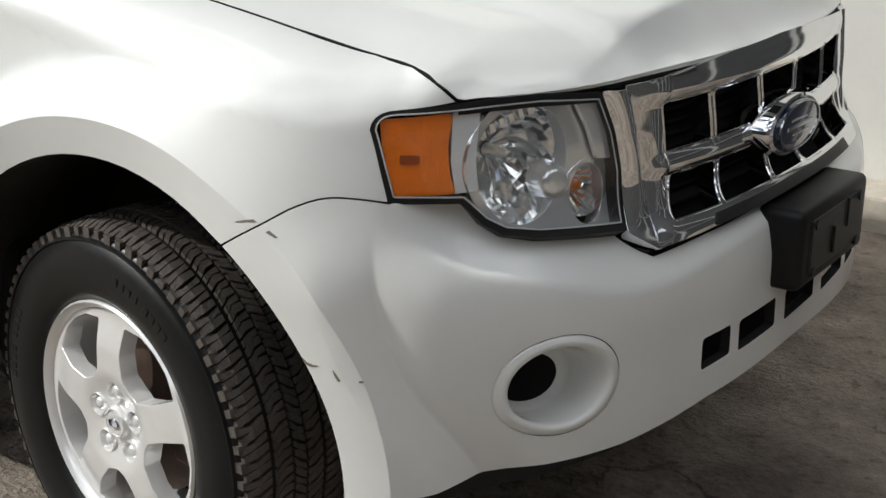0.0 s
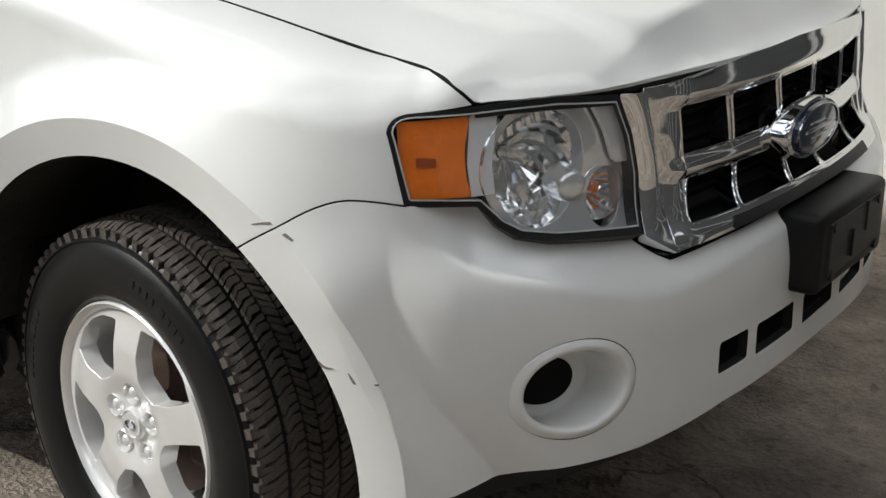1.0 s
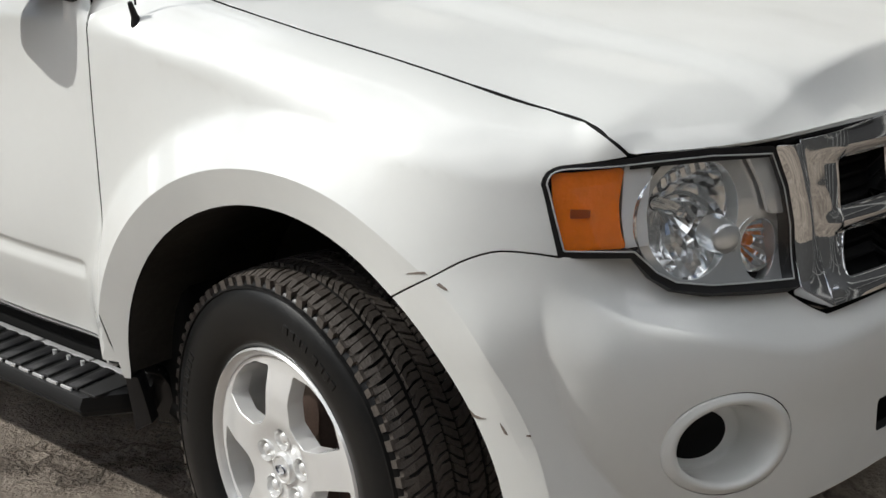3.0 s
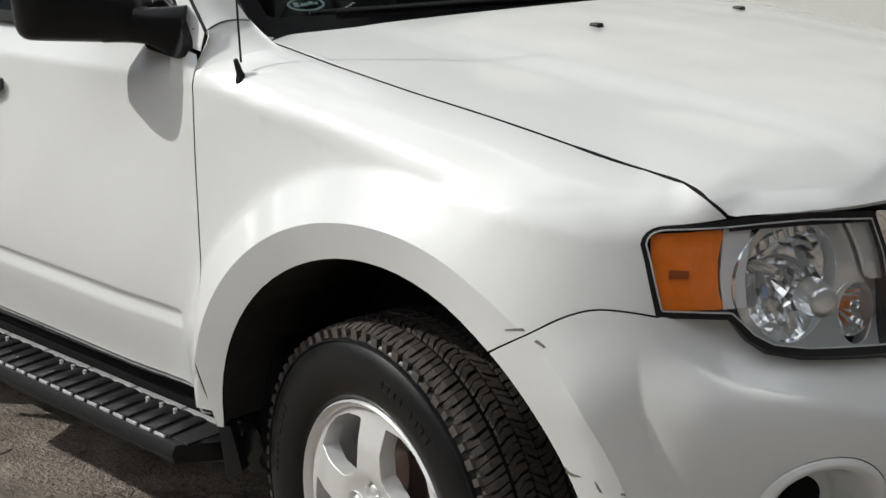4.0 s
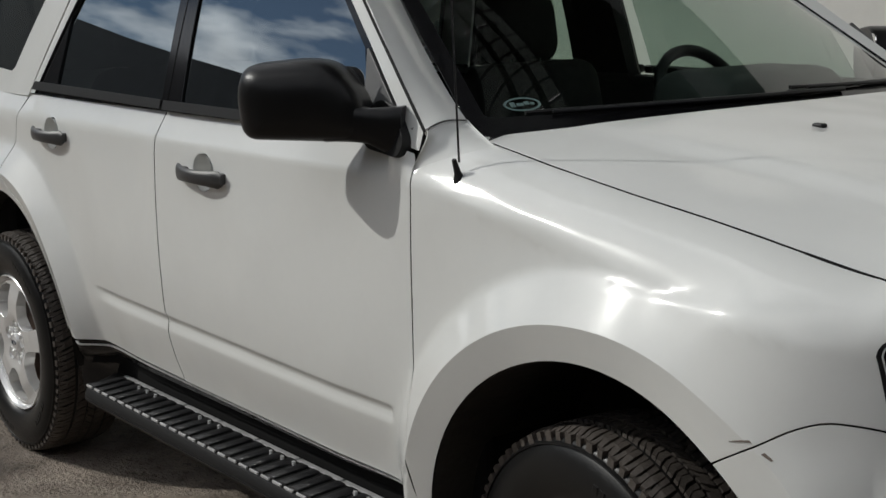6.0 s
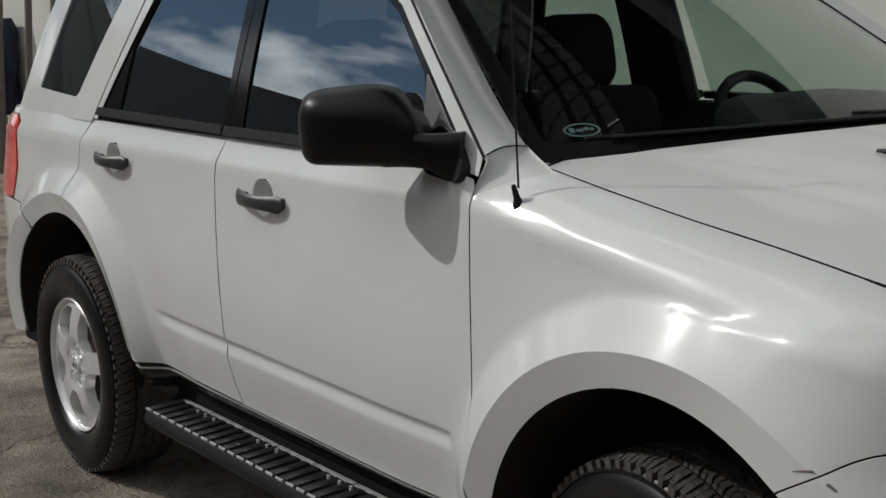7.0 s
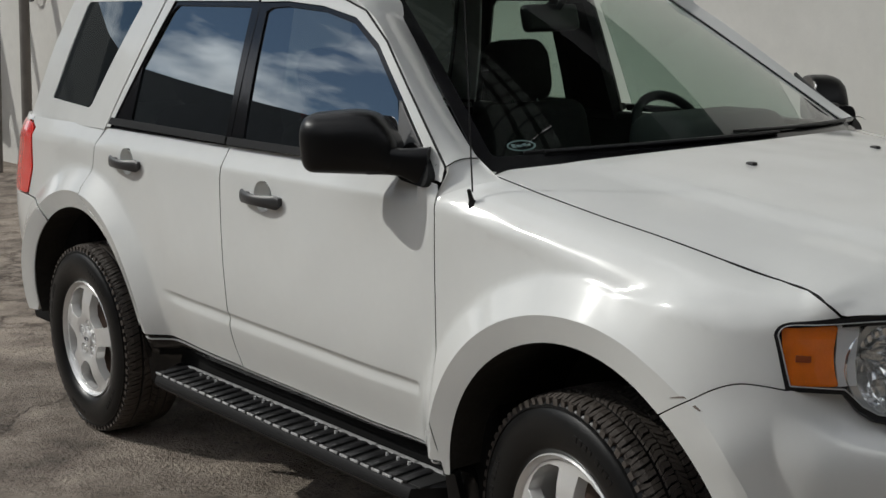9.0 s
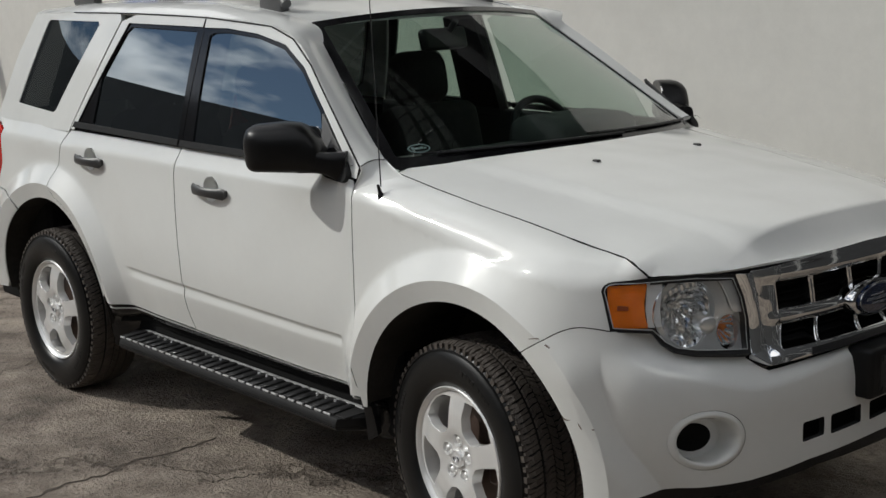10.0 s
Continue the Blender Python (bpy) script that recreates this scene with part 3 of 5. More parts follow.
        g = surface("window_pane", [inset(pane, -0.01)], glass_side, gl, d, 0.04, 0.004, -0.012, "tinted glass reflecting the sky", far=far)
        g.visible_shadow = False
    surface("belt_trim", [[(-1.512, 1.166), (-0.53, 1.163), (-0.53, 1.184), (-1.512, 1.188)]], glass_side, TRIMB, door, 0.03, 0.014, 0.012, far=far)
    surface("belt_trim", [[(-2.357, 1.177), (-1.526, 1.167), (-1.526, 1.189), (-2.345, 1.200)]], glass_side, TRIMB, rear, 0.03, 0.014, 0.012, far=far)
    # quarter panel and its window
    quarter = DOOR_R[:-1] + [(-2.405, 1.166), (-3.06, 1.166), (-3.055, 1.148), (-3.0, 1.125), (-2.992, 0.97), (-3.033, 0.858), (-2.84, 0.843)] + arc(-2.55, 0.41, 0.455, 123, 12, 26)
    surface("quarter_panel", [inset(quarter, 0.0018)], shell, PAINT, car, 0.02, 0.022, far=far, lines=ARCS_R, seal=True)
    q_out = [(-2.405, 1.158), (-2.285, 1.386), (-2.175, 1.610), (-2.19, 1.636), (-2.6, 1.638), (-3.02, 1.626), (-3.12, 1.45), (-3.22, 1.158)]
    q_glass = [(-2.99, 1.24), (-2.975, 1.27), (-2.86, 1.59), (-2.84, 1.604), (-2.36, 1.604), (-2.345, 1.59), (-2.56, 1.235), (-2.585, 1.224)]
    qp = surface("rear_pillar", [q_out, q_glass], green, PAINT, car, 0.025, 0.02, far=far)
    surface("quarter_window", [inset(q_glass, -0.006)], green, DARKGLASS, qp, 0.05, 0.006, -0.003, "dark privacy glass", far=far)
    # rear bumper corner
    surface("rear_bumper", [[(-3.91, 0.42), (-3.91, 0.852), (-3.04, 0.854), (-2.845, 0.839)] + arc(-2.55, 0.41, 0.455, 124, 178, 14) + [(-3.02, 0.40)]], shell, PAINT, car, 0.03, 0.016, 0.002, far=far, lines=ARCS_R)
    lamp = surface("tail_lamp", [inset(rounded([(-3.055, 1.145), (-3.0, 1.12), (-2.994, 0.967), (-3.035, 0.861), (-3.42, 0.861), (-3.38, 1.145)], 0.02), 0.002)], shell, REDM, car, 0.02, 0.02, 0.004, "red tail lamp lens", far=far)
    surface("tailgate", [[(-3.91, 0.858), (-3.91, 1.166), (-3.07, 1.166), (-3.06, 1.15), (-3.385, 1.15), (-3.425, 0.858)]], shell, PAINT, car, 0.04, 0.016, far=far)
    # pillar and roof side
    surface("roof_side", [[(0, 0.0), (0.45, 0.0), (0.52, 0.7), (0.892, 0.7), (0.892, 1), (0, 1)] if far else [(0, 0.0), (0.892, 0.0), (0.892, 1), (0, 1)]], lambda s, w: rail_fn(s, w), PAINT, car, 0.025, 0.012, 0.001, far=far)
    gap = [(x, z) for x, z in A_LINE[1:-1]]
    # black strip painted as the shaded gap between door frame and pillar
    if not far:
        surface("door_gap_seal", [[(x - 0.004, z - 0.0045) for x, z in gap] + [(x, z - 0.001) for x, z in gap[::-1]]], green, GAPSHADE, car, 0.02, 0.004, 0.003, far=far)
    if not far:
        surface("fender_tab", [[(0, 0), (1, 0), (1, 1), (0, 1)]], tab_fn, PAINT, car, 0.06, 0.004, 0.0006, far=far)
    surface("pillar_seam", [[(0.8885, 0.0), (0.8885, 0.98), (0.8905, 0.98), (0.8905, 0.0)]], rail_fn, GAPSHADE, car, 0.02, 0.001, 0.0025, far=far)
    # lower cladding
    surface("sill_cladding", [[(-2.085, 0.485), (-1.47, 0.476), (-0.425, 0.490), (-0.40, 0.43), (-0.40, 0.30), (-2.10, 0.30), (-2.11, 0.47)]], lambda u, v: shell(u, v) + np.stack([0 * np.asarray(u), 0.075 * sstep(0.450, 0.395, v) * sstep(-2.10, -2.02, u), 0 * np.asarray(u)], -1), SILLM, car, 0.03, 0.02, -0.010, "black plastic sill", far=far)
    # thin pale strip: the bright highlight at the door's bottom edge, as colour
    surface("sill_glint", [[(-2.07, 0.472), (-1.47, 0.4655), (-1.1, 0.4615), (-0.8, 0.4575), (-0.43, 0.4535), (-0.43, 0.4575), (-0.8, 0.4615), (-1.1, 0.4655), (-1.47, 0.4695), (-2.07, 0.476)]], shell, ALLOYGLINT, car, 0.03, 0.006, -0.006, "pale strip painted as the highlight under the door edge", far=far)
    surface("mud_flap", [[(-0.415, 0.434), (-0.388, 0.434), (-0.380, 0.335), (-0.418, 0.315)]], shell, BLACKP, car, 0.03, 0.03, -0.004, "black plastic flap", far=far)
    # dark body shell behind the gaps
    inner = ARCH_FULL + [(-0.42, 0.40)] + [(-2.06, 0.40)] + arc(-2.55, 0.41, 0.47, 0, 180, 30) + [(-3.05, 0.42), (-3.4, 0.7), (-3.3, 1.16), (-0.55, 1.16), (-0.50, 1.2), (-0.40, 1.22)] + HOOD_LINE[1:-1] + [(0.64, 0.97), (0.55, 0.86)] + SEAM[::-1][5:-1]
    surface("inner_panel", [inset(inner, 0.006)], lambda u, v: shell(u, v), INNER, car, 0.04, 0.004, -0.04, far=far)
    for a, b in ((ARCH_F + ARCH_FULL[1:], "f"), (arc(-2.55, 0.41, 0.455, -2, 182, 40), "r")):
        pts = shell(np.array([p[0] for p in a]), np.array([p[1] for p in a]))
        n = len(a)
        v = np.concatenate([pts + (0, 0.003, 0), pts * (1, 0, 1) + (0, 0.34, 0)])
        fc = [(k, k + 1, n + k + 1, n + k) for k in range(n - 1)] + [tuple(range(n, 2 * n))]
        if far:
            v = v * (1, -1, 1) + (0, 2 * YC, 0)
        mesh("wheel_housing", v, fc, LINER, car, smooth=False)


build_side(False)
build_side(True)

# hood, roof, windshield, cowl
_side = [(float(p[0]), float(p[1])) for p in shell(np.array([q[0] for q in HOOD_LINE]), np.array([q[1] for q in HOOD_LINE]))]
_ys = np.linspace(_side[-1][1] + 0.02, 2 * YC - _side[-1][1] - 0.02, 40)
_front = [(float(nose_x(y)), float(y)) for y in _ys]
_back = [(-0.390 + 0.20 * (1 - (2 * s - 1) ** 2), 0.19 + 1.426 * s) for s in np.linspace(1, 0, 24)]
hood_poly = _side + _front + [(x, 2 * YC - y) for x, y in _side[::-1]] + _back
hood = surface("hood", [inset(hood_poly, 0.0036)], hood_fn, PAINT, car, 0.02, 0.026, 0.0015, seal=True, edge_lip=lambda x, y: 0.0012 + 0.008 * float(sstep(0.06, 0.02, nose_x(y) - x)) * float(sstep(0.70, 0.62, abs(y - YC))))
_q = np.linspace(-1, 1, 24)
roof = surface("roof", [[(-1.10 + 0.07 * (1 - q * q), YC + 0.551 * q) for q in _q] + [(-3.02, YC + 0.54), (-3.2, YC + 0.4), (-3.2, YC - 0.4), (-3.02, YC - 0.54)]], roof_fn, PAINT, car, 0.04, 0.02)
screen = surface("windshield", [[(0.012, 0.02), (0.988, 0.02), (0.988, 0.985), (0.012, 0.985)]], screen_fn, WSGLASS, car, 0.02, 0.005, 0.0, "clear windshield reflecting a shed roof")
screen.visible_shadow = False
surface("windshield_frit", [[(0.0, -0.02), (1.0, -0.02), (1.0, 1.0), (0.0, 1.0)], rounded([(0.022, 0.050), (0.978, 0.050), (0.975, 0.96), (0.025, 0.96)], 0.02, 5)], screen_fn, BLACKG, screen, 0.012, 0.004, 0.004, "black windshield border")

# ---- front end ----
LAMP_LOW = [(0.571, 0.84), (0.671, 0.833), (0.706, 0.801), (0.74, 0.784), (0.801, 0.774), (0.901, 0.767), (0.975, 0.762)]
_top = ARCH_F + SEAM + LAMP_LOW + [(0.982, 0.757), (1.058, 0.715), (1.229, 0.722), (1.46, 0.727), (1.60, 0.729)]
_low = [(0.502, 0.361), (0.578, 0.381), (0.757, 0.405), (0.973, 0.412), (1.208, 0.436), (1.45, 0.443), (1.639, 0.446)]
bumper_poly = _top + far_u(_top) + [(UC2 - u, v) for u, v in _low] + _low[::-1]
FOG = (0.842, 0.543)


def ellipse(c, a, b, n=40):
    return [(c[0] + a * math.cos(2 * math.pi * k / n), c[1] + b * math.sin(2 * math.pi * k / n)) for k in range(n)]


slots = [[(a, 0.492), (b, 0.497), (b, 0.551), (a, 0.549)] for a, b in ((1.181, 1.292), (1.327, 1.525), (1.585, UC2 - 1.585), (UC2 - 1.525, UC2 - 1.327), (UC2 - 1.292, UC2 - 1.181))]
slots = [rounded(s, 0.010) for s in slots]
fogs = [ellipse(FOG, 0.116, 0.085), ellipse((UC2 - FOG[0], FOG[1]), 0.116, 0.085)]


shelf_edge = curve([0.56, 0.66, 0.75, 0.845, 0.93, 1.0, 1.1, 1.3, 1.8], [0.79, 0.747, 0.724, 0.703, 0.68, 0.67, 0.672, 0.69, 0.70])


def bumper_fn(u, v):
    """The bumper: a shelf under the lamps ends in a soft edge, and the corner dips to a soft valley beside the wheel arch."""
    un = np.where(np.asarray(u) > UC, UC2 - np.asarray(u), u)
    edge = shelf_edge(un)
    p = shell(u, v)
    q = (v - edge) / 0.058
    ramp = 0.5 * (q + np.sqrt(q * q + 0.002))
    d = -0.031 * ramp / (1 + ramp**4) ** 0.25 * sstep(0.56, 0.68, un)
    ve = curve([0.36, 0.468, 0.55, 0.643, 0.741, 0.85], [0.745, 0.676, 0.617, 0.578, 0.552, 0.53])(v)
    w = un - ve
    valley = np.where(w <= 0, np.clip((w + 0.085) / 0.085, 0, 1), np.clip(1 - w / 0.11, 0, 1) ** 1.6)
    d = d - 0.023 * valley * sstep(0.82, 0.66, v) * sstep(0.0, 0.05, np.hypot(un - 0.05, v - 0.40) - 0.447)
    e = 1e-4
    n = np.cross(shell(u + e, v) - shell(u - e, v), shell(u, v + e) - shell(u, v - e))
    n = n / (np.linalg.norm(n, axis=-1, keepdims=True) + 1e-15)
    return p + n * d[..., None]


_vv = np.linspace(0.38, 0.80, 60)
_ve = curve([0.36, 0.468, 0.55, 0.643, 0.741, 0.85], [0.745, 0.676, 0.617, 0.578, 0.552, 0.53])(_vv)
RIDGE = [[(float(a + o), float(b)) for a, b in zip(_ve, _vv)] for o in (-0.085, -0.045, -0.004, 0.0, 0.006, 0.03, 0.07, 0.11)]
SHELF = [[(float(a), float(shelf_edge(a)) + o) for a in np.arange(0.60, 1.60, 0.014)] for o in (-0.022, -0.010, 0.0, 0.010, 0.022, 0.058)]
bumper = surface("front_bumper", [inset(bumper_poly, 0.002)] + slots + fogs, bumper_fn, PAINT, car, 0.016, 0.02, label="white bumper with scuffed corner", lines=ARCS_F + RIDGE + SHELF + [far_u(a) for a in ARCS_F + RIDGE + SHELF], seal=True)
surface("lower_grille_backing", [[(1.10, 0.46), (UC2 - 1.10, 0.46), (UC2 - 1.10, 0.58), (1.10, 0.58)]], shell, INNER, bumper, 0.04, 0.004, -0.05)
surface("air_dam", [[(0.49, 0.30), (0.49, 0.40), (0.757, 0.43), (UC2 - 0.757, 0.43), (UC2 - 0.49, 0.40), (UC2 - 0.49, 0.30), (1.4, 0.355)]], lambda u, v: shell(u, v), BLACKP, bumper, 0.04, 0.004, -0.075, "black plastic air dam")
for far in (False, True):
    rings, verts, faces, n = [(1.016, -0.003), (1.0, 0.001), (0.97, 0.0015), (0.92, 0.005), (0.86, 0.006), (0.81, 0.003), (0.775, -0.005), (0.755, -0.018), (0.735, -0.05), (0.715, -0.078), (0.70, -0.084), (0.5, -0.084)], [], [], 56
    for sc, lift in rings:
        u = np.array([FOG[0] + 0.1130 * sc * math.cos(2 * math.pi * k / n) for k in range(n)])
        v = np.array([FOG[1] + 0.0822 * sc * math.sin(2 * math.pi * k / n) for k in range(n)])
        p = shell(u, v)
        out = np.array([0.925, -0.33, 0.19])
        verts += list(p + out * lift)
    for i in range(len(rings) - 1):
        faces += [(i * n + k, i * n + (k + 1) % n, (i + 1) * n + (k + 1) % n, (i + 1) * n + k) for k in range(n)]
    verts = np.array(verts)
    if far:
        verts = verts * (1, -1, 1) + (0, 2 * YC, 0)
        faces = [f[::-1] for f in faces]
    fb = mesh("fog_lamp_bezel", verts, faces, PAINT, bumper, "white round fog lamp bezel")
    c = verts.reshape(len(rings), n, 3)[-2]
    mesh("fog_lamp_plug", np.concatenate([c, [c.mean(0)]]), [(k, (k + 1) % n, n) for k in range(n)][::-1] if far else [(k, (k + 1) % n, n) for k in range(n)], INNER, bumper, "dark blank in the fog lamp hole", smooth=False)

# scuffs on the corner
SCUFF = mat("scraped_paint", (0.20, 0.165, 0.14), 0.8, vary=0.4, scale=60)
for pts in ([(0.392, 0.807), (0.386, 0.815), (0.372, 0.812), (0.345, 0.800), (0.375, 0.809), (0.388, 0.810)],
            [(0.399, 0.797), (0.417, 0.783), (0.421, 0.785), (0.404, 0.802)],
            [(0.446, 0.612), (0.455, 0.601), (0.468, 0.598), (0.482, 0.600), (0.462, 0.592), (0.450, 0.596)],
            [(0.497, 0.607), (0.508, 0.585), (0.511, 0.577), (0.506, 0.577), (0.500, 0.592)],
            [(0.5345, 0.586), (0.5415, 0.586), (0.5415, 0.582), (0.5345, 0.582)]):
    cx, cz = np.mean([p[0] for p in pts]), np.mean([p[1] for p in pts])
    pts = [(cx + (a - cx) * 0.75, cz + (b - cz) * 0.55) for a, b in pts]
    surface("paint_scuff", [pts], bumper_fn if pts[0][1] < 0.80 else shell, SCUFF, bumper, 0.01, 0.0015, 0.0012)


# headlamps
def build_headlamp(far):
    base_ob = surface("headlamp", [inset(LAMP, -0.003), inset(LAMP, 0.0062)], shell, BLACKP, car, 0.02, 0.03, -0.002, "headlamp with amber side reflector", far)
    lens = surface("lens", [inset(LAMP, 0.005)], shell, LENS, base_ob, 0.02, 0.004, 0.002, "clear plastic lens", far)
    lens.visible_shadow = False
    surface("lens_edge", [inset(LAMP, 0.0063), inset(LAMP, 0.0078)], shell, LENSEDGE, base_ob, 0.02, 0.001, 0.0005, "pale clear edge of the lens", far)
    surface("amber_reflector", [rounded([(0.549, 0.966), (0.657, 0.966), (0.650, 0.915), (0.652, 0.892), (0.655, 0.868), (0.665, 0.843), (0.572, 0.846), (0.556, 0.896)], 0.010)], shell, AMBERM, base_ob, 0.012, 0.004, -0.010, "orange corner reflector", far)
    surface("bulb_mark", [[(0.580, 0.905), (0.608, 0.903), (0.608, 0.892), (0.580, 0.893)]], shell, mat("dark_amber", (0.35, 0.07, 0.01), 0.4), base_ob, 0.01, 0.002, -0.007, "", far)
    bowl = ellipse((0.784, 0.878), 0.086, 0.086, 40)
    small = ellipse((0.918, 0.819), 0.040, 0.040, 30)
    back = inset([(0.655, 0.972), (0.795, 0.974), (0.918, 0.966), (0.949, 0.905), (0.969, 0.845), (0.974, 0.765), (0.901, 0.770), (0.801, 0.782), (0.75, 0.79), (0.714, 0.806), (0.678, 0.842), (0.664, 0.845)], 0.001)
    surface("chrome_bezel", [back, inset(bowl, -0.001), small], shell, LAMPSILVER, base_ob, 0.014, 0.03, -0.028, "bright bezel", far)
    # reflector of many flat facets, round a bulb
    rng = random.Random(11)
    for nm, c, r, dep, ax in (("reflector_bowl", shell(0.784, 0.878), 0.096, 0.085, Vector((0.93, -0.36, 0.02))), ("turn_lamp_bowl", shell(0.918, 0.819), 0.044, 0.05, Vector((0.95, -0.30, 0)))):
        c = Vector(c)
        if far:
            c.y, ax = 2 * YC - c.y, Vector((ax.x, -ax.y, ax.z))
        m = Matrix.Translation(c - ax.normalized() * 0.034) @ ax.to_track_quat("Y", "Z").to_matrix().to_4x4()
        bm = bmesh.new()
        steps, rows = (34, 8) if nm == "reflector_bowl" else (32, 5)
        rings = []
        for k in range(steps):
            a = 2 * math.pi * k / steps
            w = 1 + (0.06 if nm == "turn_lamp_bowl" and k % 2 else 0.0)
            ring = []
            for i in range(rows + 1):
                rr, h = (r * math.sqrt(i / rows) if i else 0.012), -dep + dep * i / rows
                jit = rng.uniform(-0.0026, 0.0026) if 0 < i < rows and nm == "reflector_bowl" else 0
                ring.append(bm.verts.new(m @ Vector((rr * math.cos(a) * w, h + jit, rr * math.sin(a) * w))))
            rings.append(ring)
        for k in range(steps):
            p, q = rings[k], rings[(k + 1) % steps]
            for i in range(rows):
                bm.faces.new((p[i], q[i], q[i + 1], p[i + 1]))
        part(nm, bm, LAMPCHROME, base_ob, "bright faceted reflector")
        bm = lathe([(0.001, -dep * 0.2), (0.008, -dep * 0.25), (0.011, -dep * 0.5), (0.011, -dep), (0.001, -dep)], 20, m=m)
        part("bulb", bm, AMBERM if nm == "turn_lamp_bowl" else LAMPCHROME, base_ob, "", True)
        bm = lathe([(r * 1.0, 0.0), (r * 1.04, 0.004), (r * 1.07, 0.0), (r * 1.07, -0.02), (r * 1.0, -0.02)], 48, m=m)
        part("bowl_rim", bm, LAMPCHROME, base_ob, "", True)
        if nm == "reflector_bowl":
            for k in range(6):
                x0 = -0.055 + 0.018 * k
                part("reflector_rib", box(bmesh.new(), x0, x0 + 0.011, -0.03, -0.010, 0.056 - 0.002 * abs(k - 3), 0.072, 0.002, m @ pose(0, 0, 0, 0, 18, 0)), LAMPCHROME, base_ob)
        else:
            # bright sleeve beside the turn lamp, and the clear dome over its bulb
            sg = -1 if far else 1
            part("lamp_sleeve", lathe([(0.030, -0.034), (0.025, 0.004), (0.020, 0.009), (0.010, 0.011), (0.0005, 0.0115)], 28, "y", None, m @ pose(0.060 * sg, -0.004, 0.016, 0, 0, -14 * sg)), LAMPSILVER, base_ob, "", True)
            dome = part("clear_dome", lathe([(0.043, -0.004), (0.040, 0.008), (0.031, 0.018), (0.018, 0.024), (0.0005, 0.026)], 32, m=m), LENS, base_ob, "clear dome over the turn lamp", True)
            dome.visible_shadow = False
    surface("divider", [[(0.657, 0.966), (0.700, 0.966), (0.694, 0.89), (0.70, 0.845), (0.664, 0.843), (0.656, 0.89)]], shell, LAMPWHITE, base_ob, 0.012, 0.012, -0.012, "bright divider strip", far)
    surface("side_blade", [rounded([(0.872, 0.962), (0.915, 0.960), (0.944, 0.905), (0.957, 0.865), (0.925, 0.868), (0.905, 0.915)], 0.006)], shell, LAMPSILVER, base_ob, 0.012, 0.010, -0.012, "bright blade at the lamp's inner end", far)
    surface("top_shade", [[(0.665, 0.972), (0.795, 0.973), (0.915, 0.966), (0.916, 0.956), (0.795, 0.962), (0.665, 0.962)]], shell, BLACKP, base_ob, 0.012, 0.006, -0.008, "", far)


LAMPCHROME = mat("lamp_reflector_chrome", (0.96, 0.97, 0.98), 0.09, metal=0.9, vary=0.06, scale=40)
LAMPSILVER = mat("lamp_silver_bezel", (0.90, 0.91, 0.92), 0.15, metal=0.65, vary=0.06, scale=20)
LAMPWHITE = mat("bright_lamp_silver", (0.82, 0.84, 0.87), 0.24, metal=0.15, vary=0.05, scale=20)
LENSEDGE = mat("clear_lens_edge", (0.55, 0.56, 0.56), 0.15, vary=0.15, scale=60)
build_headlamp(False)
build_headlamp(True)
for far in (False, True):
    surface("lamp_pocket", [inset(LAMP, -0.01)], shell, INNER, car, 0.04, 0.004, -0.14, far=far)

# grille: chrome frame with two rows of five openings, dark slats behind
openings = [rounded([(a0, lo), (b0, lo), (b1, hi), (a1, hi)], 0.010) for lo, hi, cols in (
    (0.853, 0.938, ((1.104, 1.078, 1.290, 1.267), (1.306, 1.287, 1.566, 1.541), (1.586, 1.564, UC2 - 1.586, UC2 - 1.564), (UC2 - 1.566, UC2 - 1.541, UC2 - 1.306, UC2 - 1.287), (UC2 - 1.290, UC2 - 1.267, UC2 - 1.104, UC2 - 1.078))),
    (0.750, 0.818, ((1.104, 1.118, 1.285, 1.305), (1.297, 1.320, 1.568, 1.591), (1.588, 1.604, UC2 - 1.588, UC2 - 1.604), (UC2 - 1.568, UC2 - 1.591, UC2 - 1.297, UC2 - 1.320), (UC2 - 1.285, UC2 - 1.305, UC2 - 1.104, UC2 - 1.118))))
    for a0, a1, b0, b1 in cols]
g_out = [(0.985, 0.974), (1.131, 0.981), (1.369, 0.992), (UC, 0.996), (UC2 - 1.369, 0.992), (UC2 - 1.131, 0.981), (UC2 - 0.985, 0.974), (UC2 - 1.026, 0.845), (UC2 - 1.062, 0.719),
         (UC2 - 1.229, 0.727), (UC2 - 1.46, 0.731), (UC, 0.733), (1.46, 0.731), (1.229, 0.727), (1.062, 0.719), (1.026, 0.845)]


def grille_fn(u, v):
    """The grille's bars are crowned: they lean up above their middle and down below it."""
    p = shell(u, v)
    v = np.asarray(v, float)
    d = -0.010 * np.abs((v - 0.8355) / 0.018).clip(0, 1) ** 2 * (np.abs(v - 0.8355) < 0.06) - 0.008 * sstep(0.738, 0.722, v)
    d = np.where(np.abs(v - 0.8355) >= 0.06, -0.010 + 0.008 * sstep(0.925, 0.955, v) - 0.008 * sstep(0.735, 0.72, v) + 0.008 * sstep(0.765, 0.738, v), d)
    un = np.where(np.asarray(u) > UC, UC2 - np.asarray(u), u)
    d = -0.010 + (d + 0.010) * sstep(1.04, 1.10, un)
    ul = 0.985 + (0.978 - v) * 0.305
    d = d + 0.008 * np.sin(math.pi * np.clip((un - ul) / (1.10 - ul), 0, 1)) * sstep(0.745, 0.81, v) + 0.003 * np.sin(math.pi * np.clip((v - 0.938) / 0.046, 0, 1)) * sstep(1.0, 1.06, un)
    return p + d[..., None] * np.array([0.95, 0.0, 0.0])


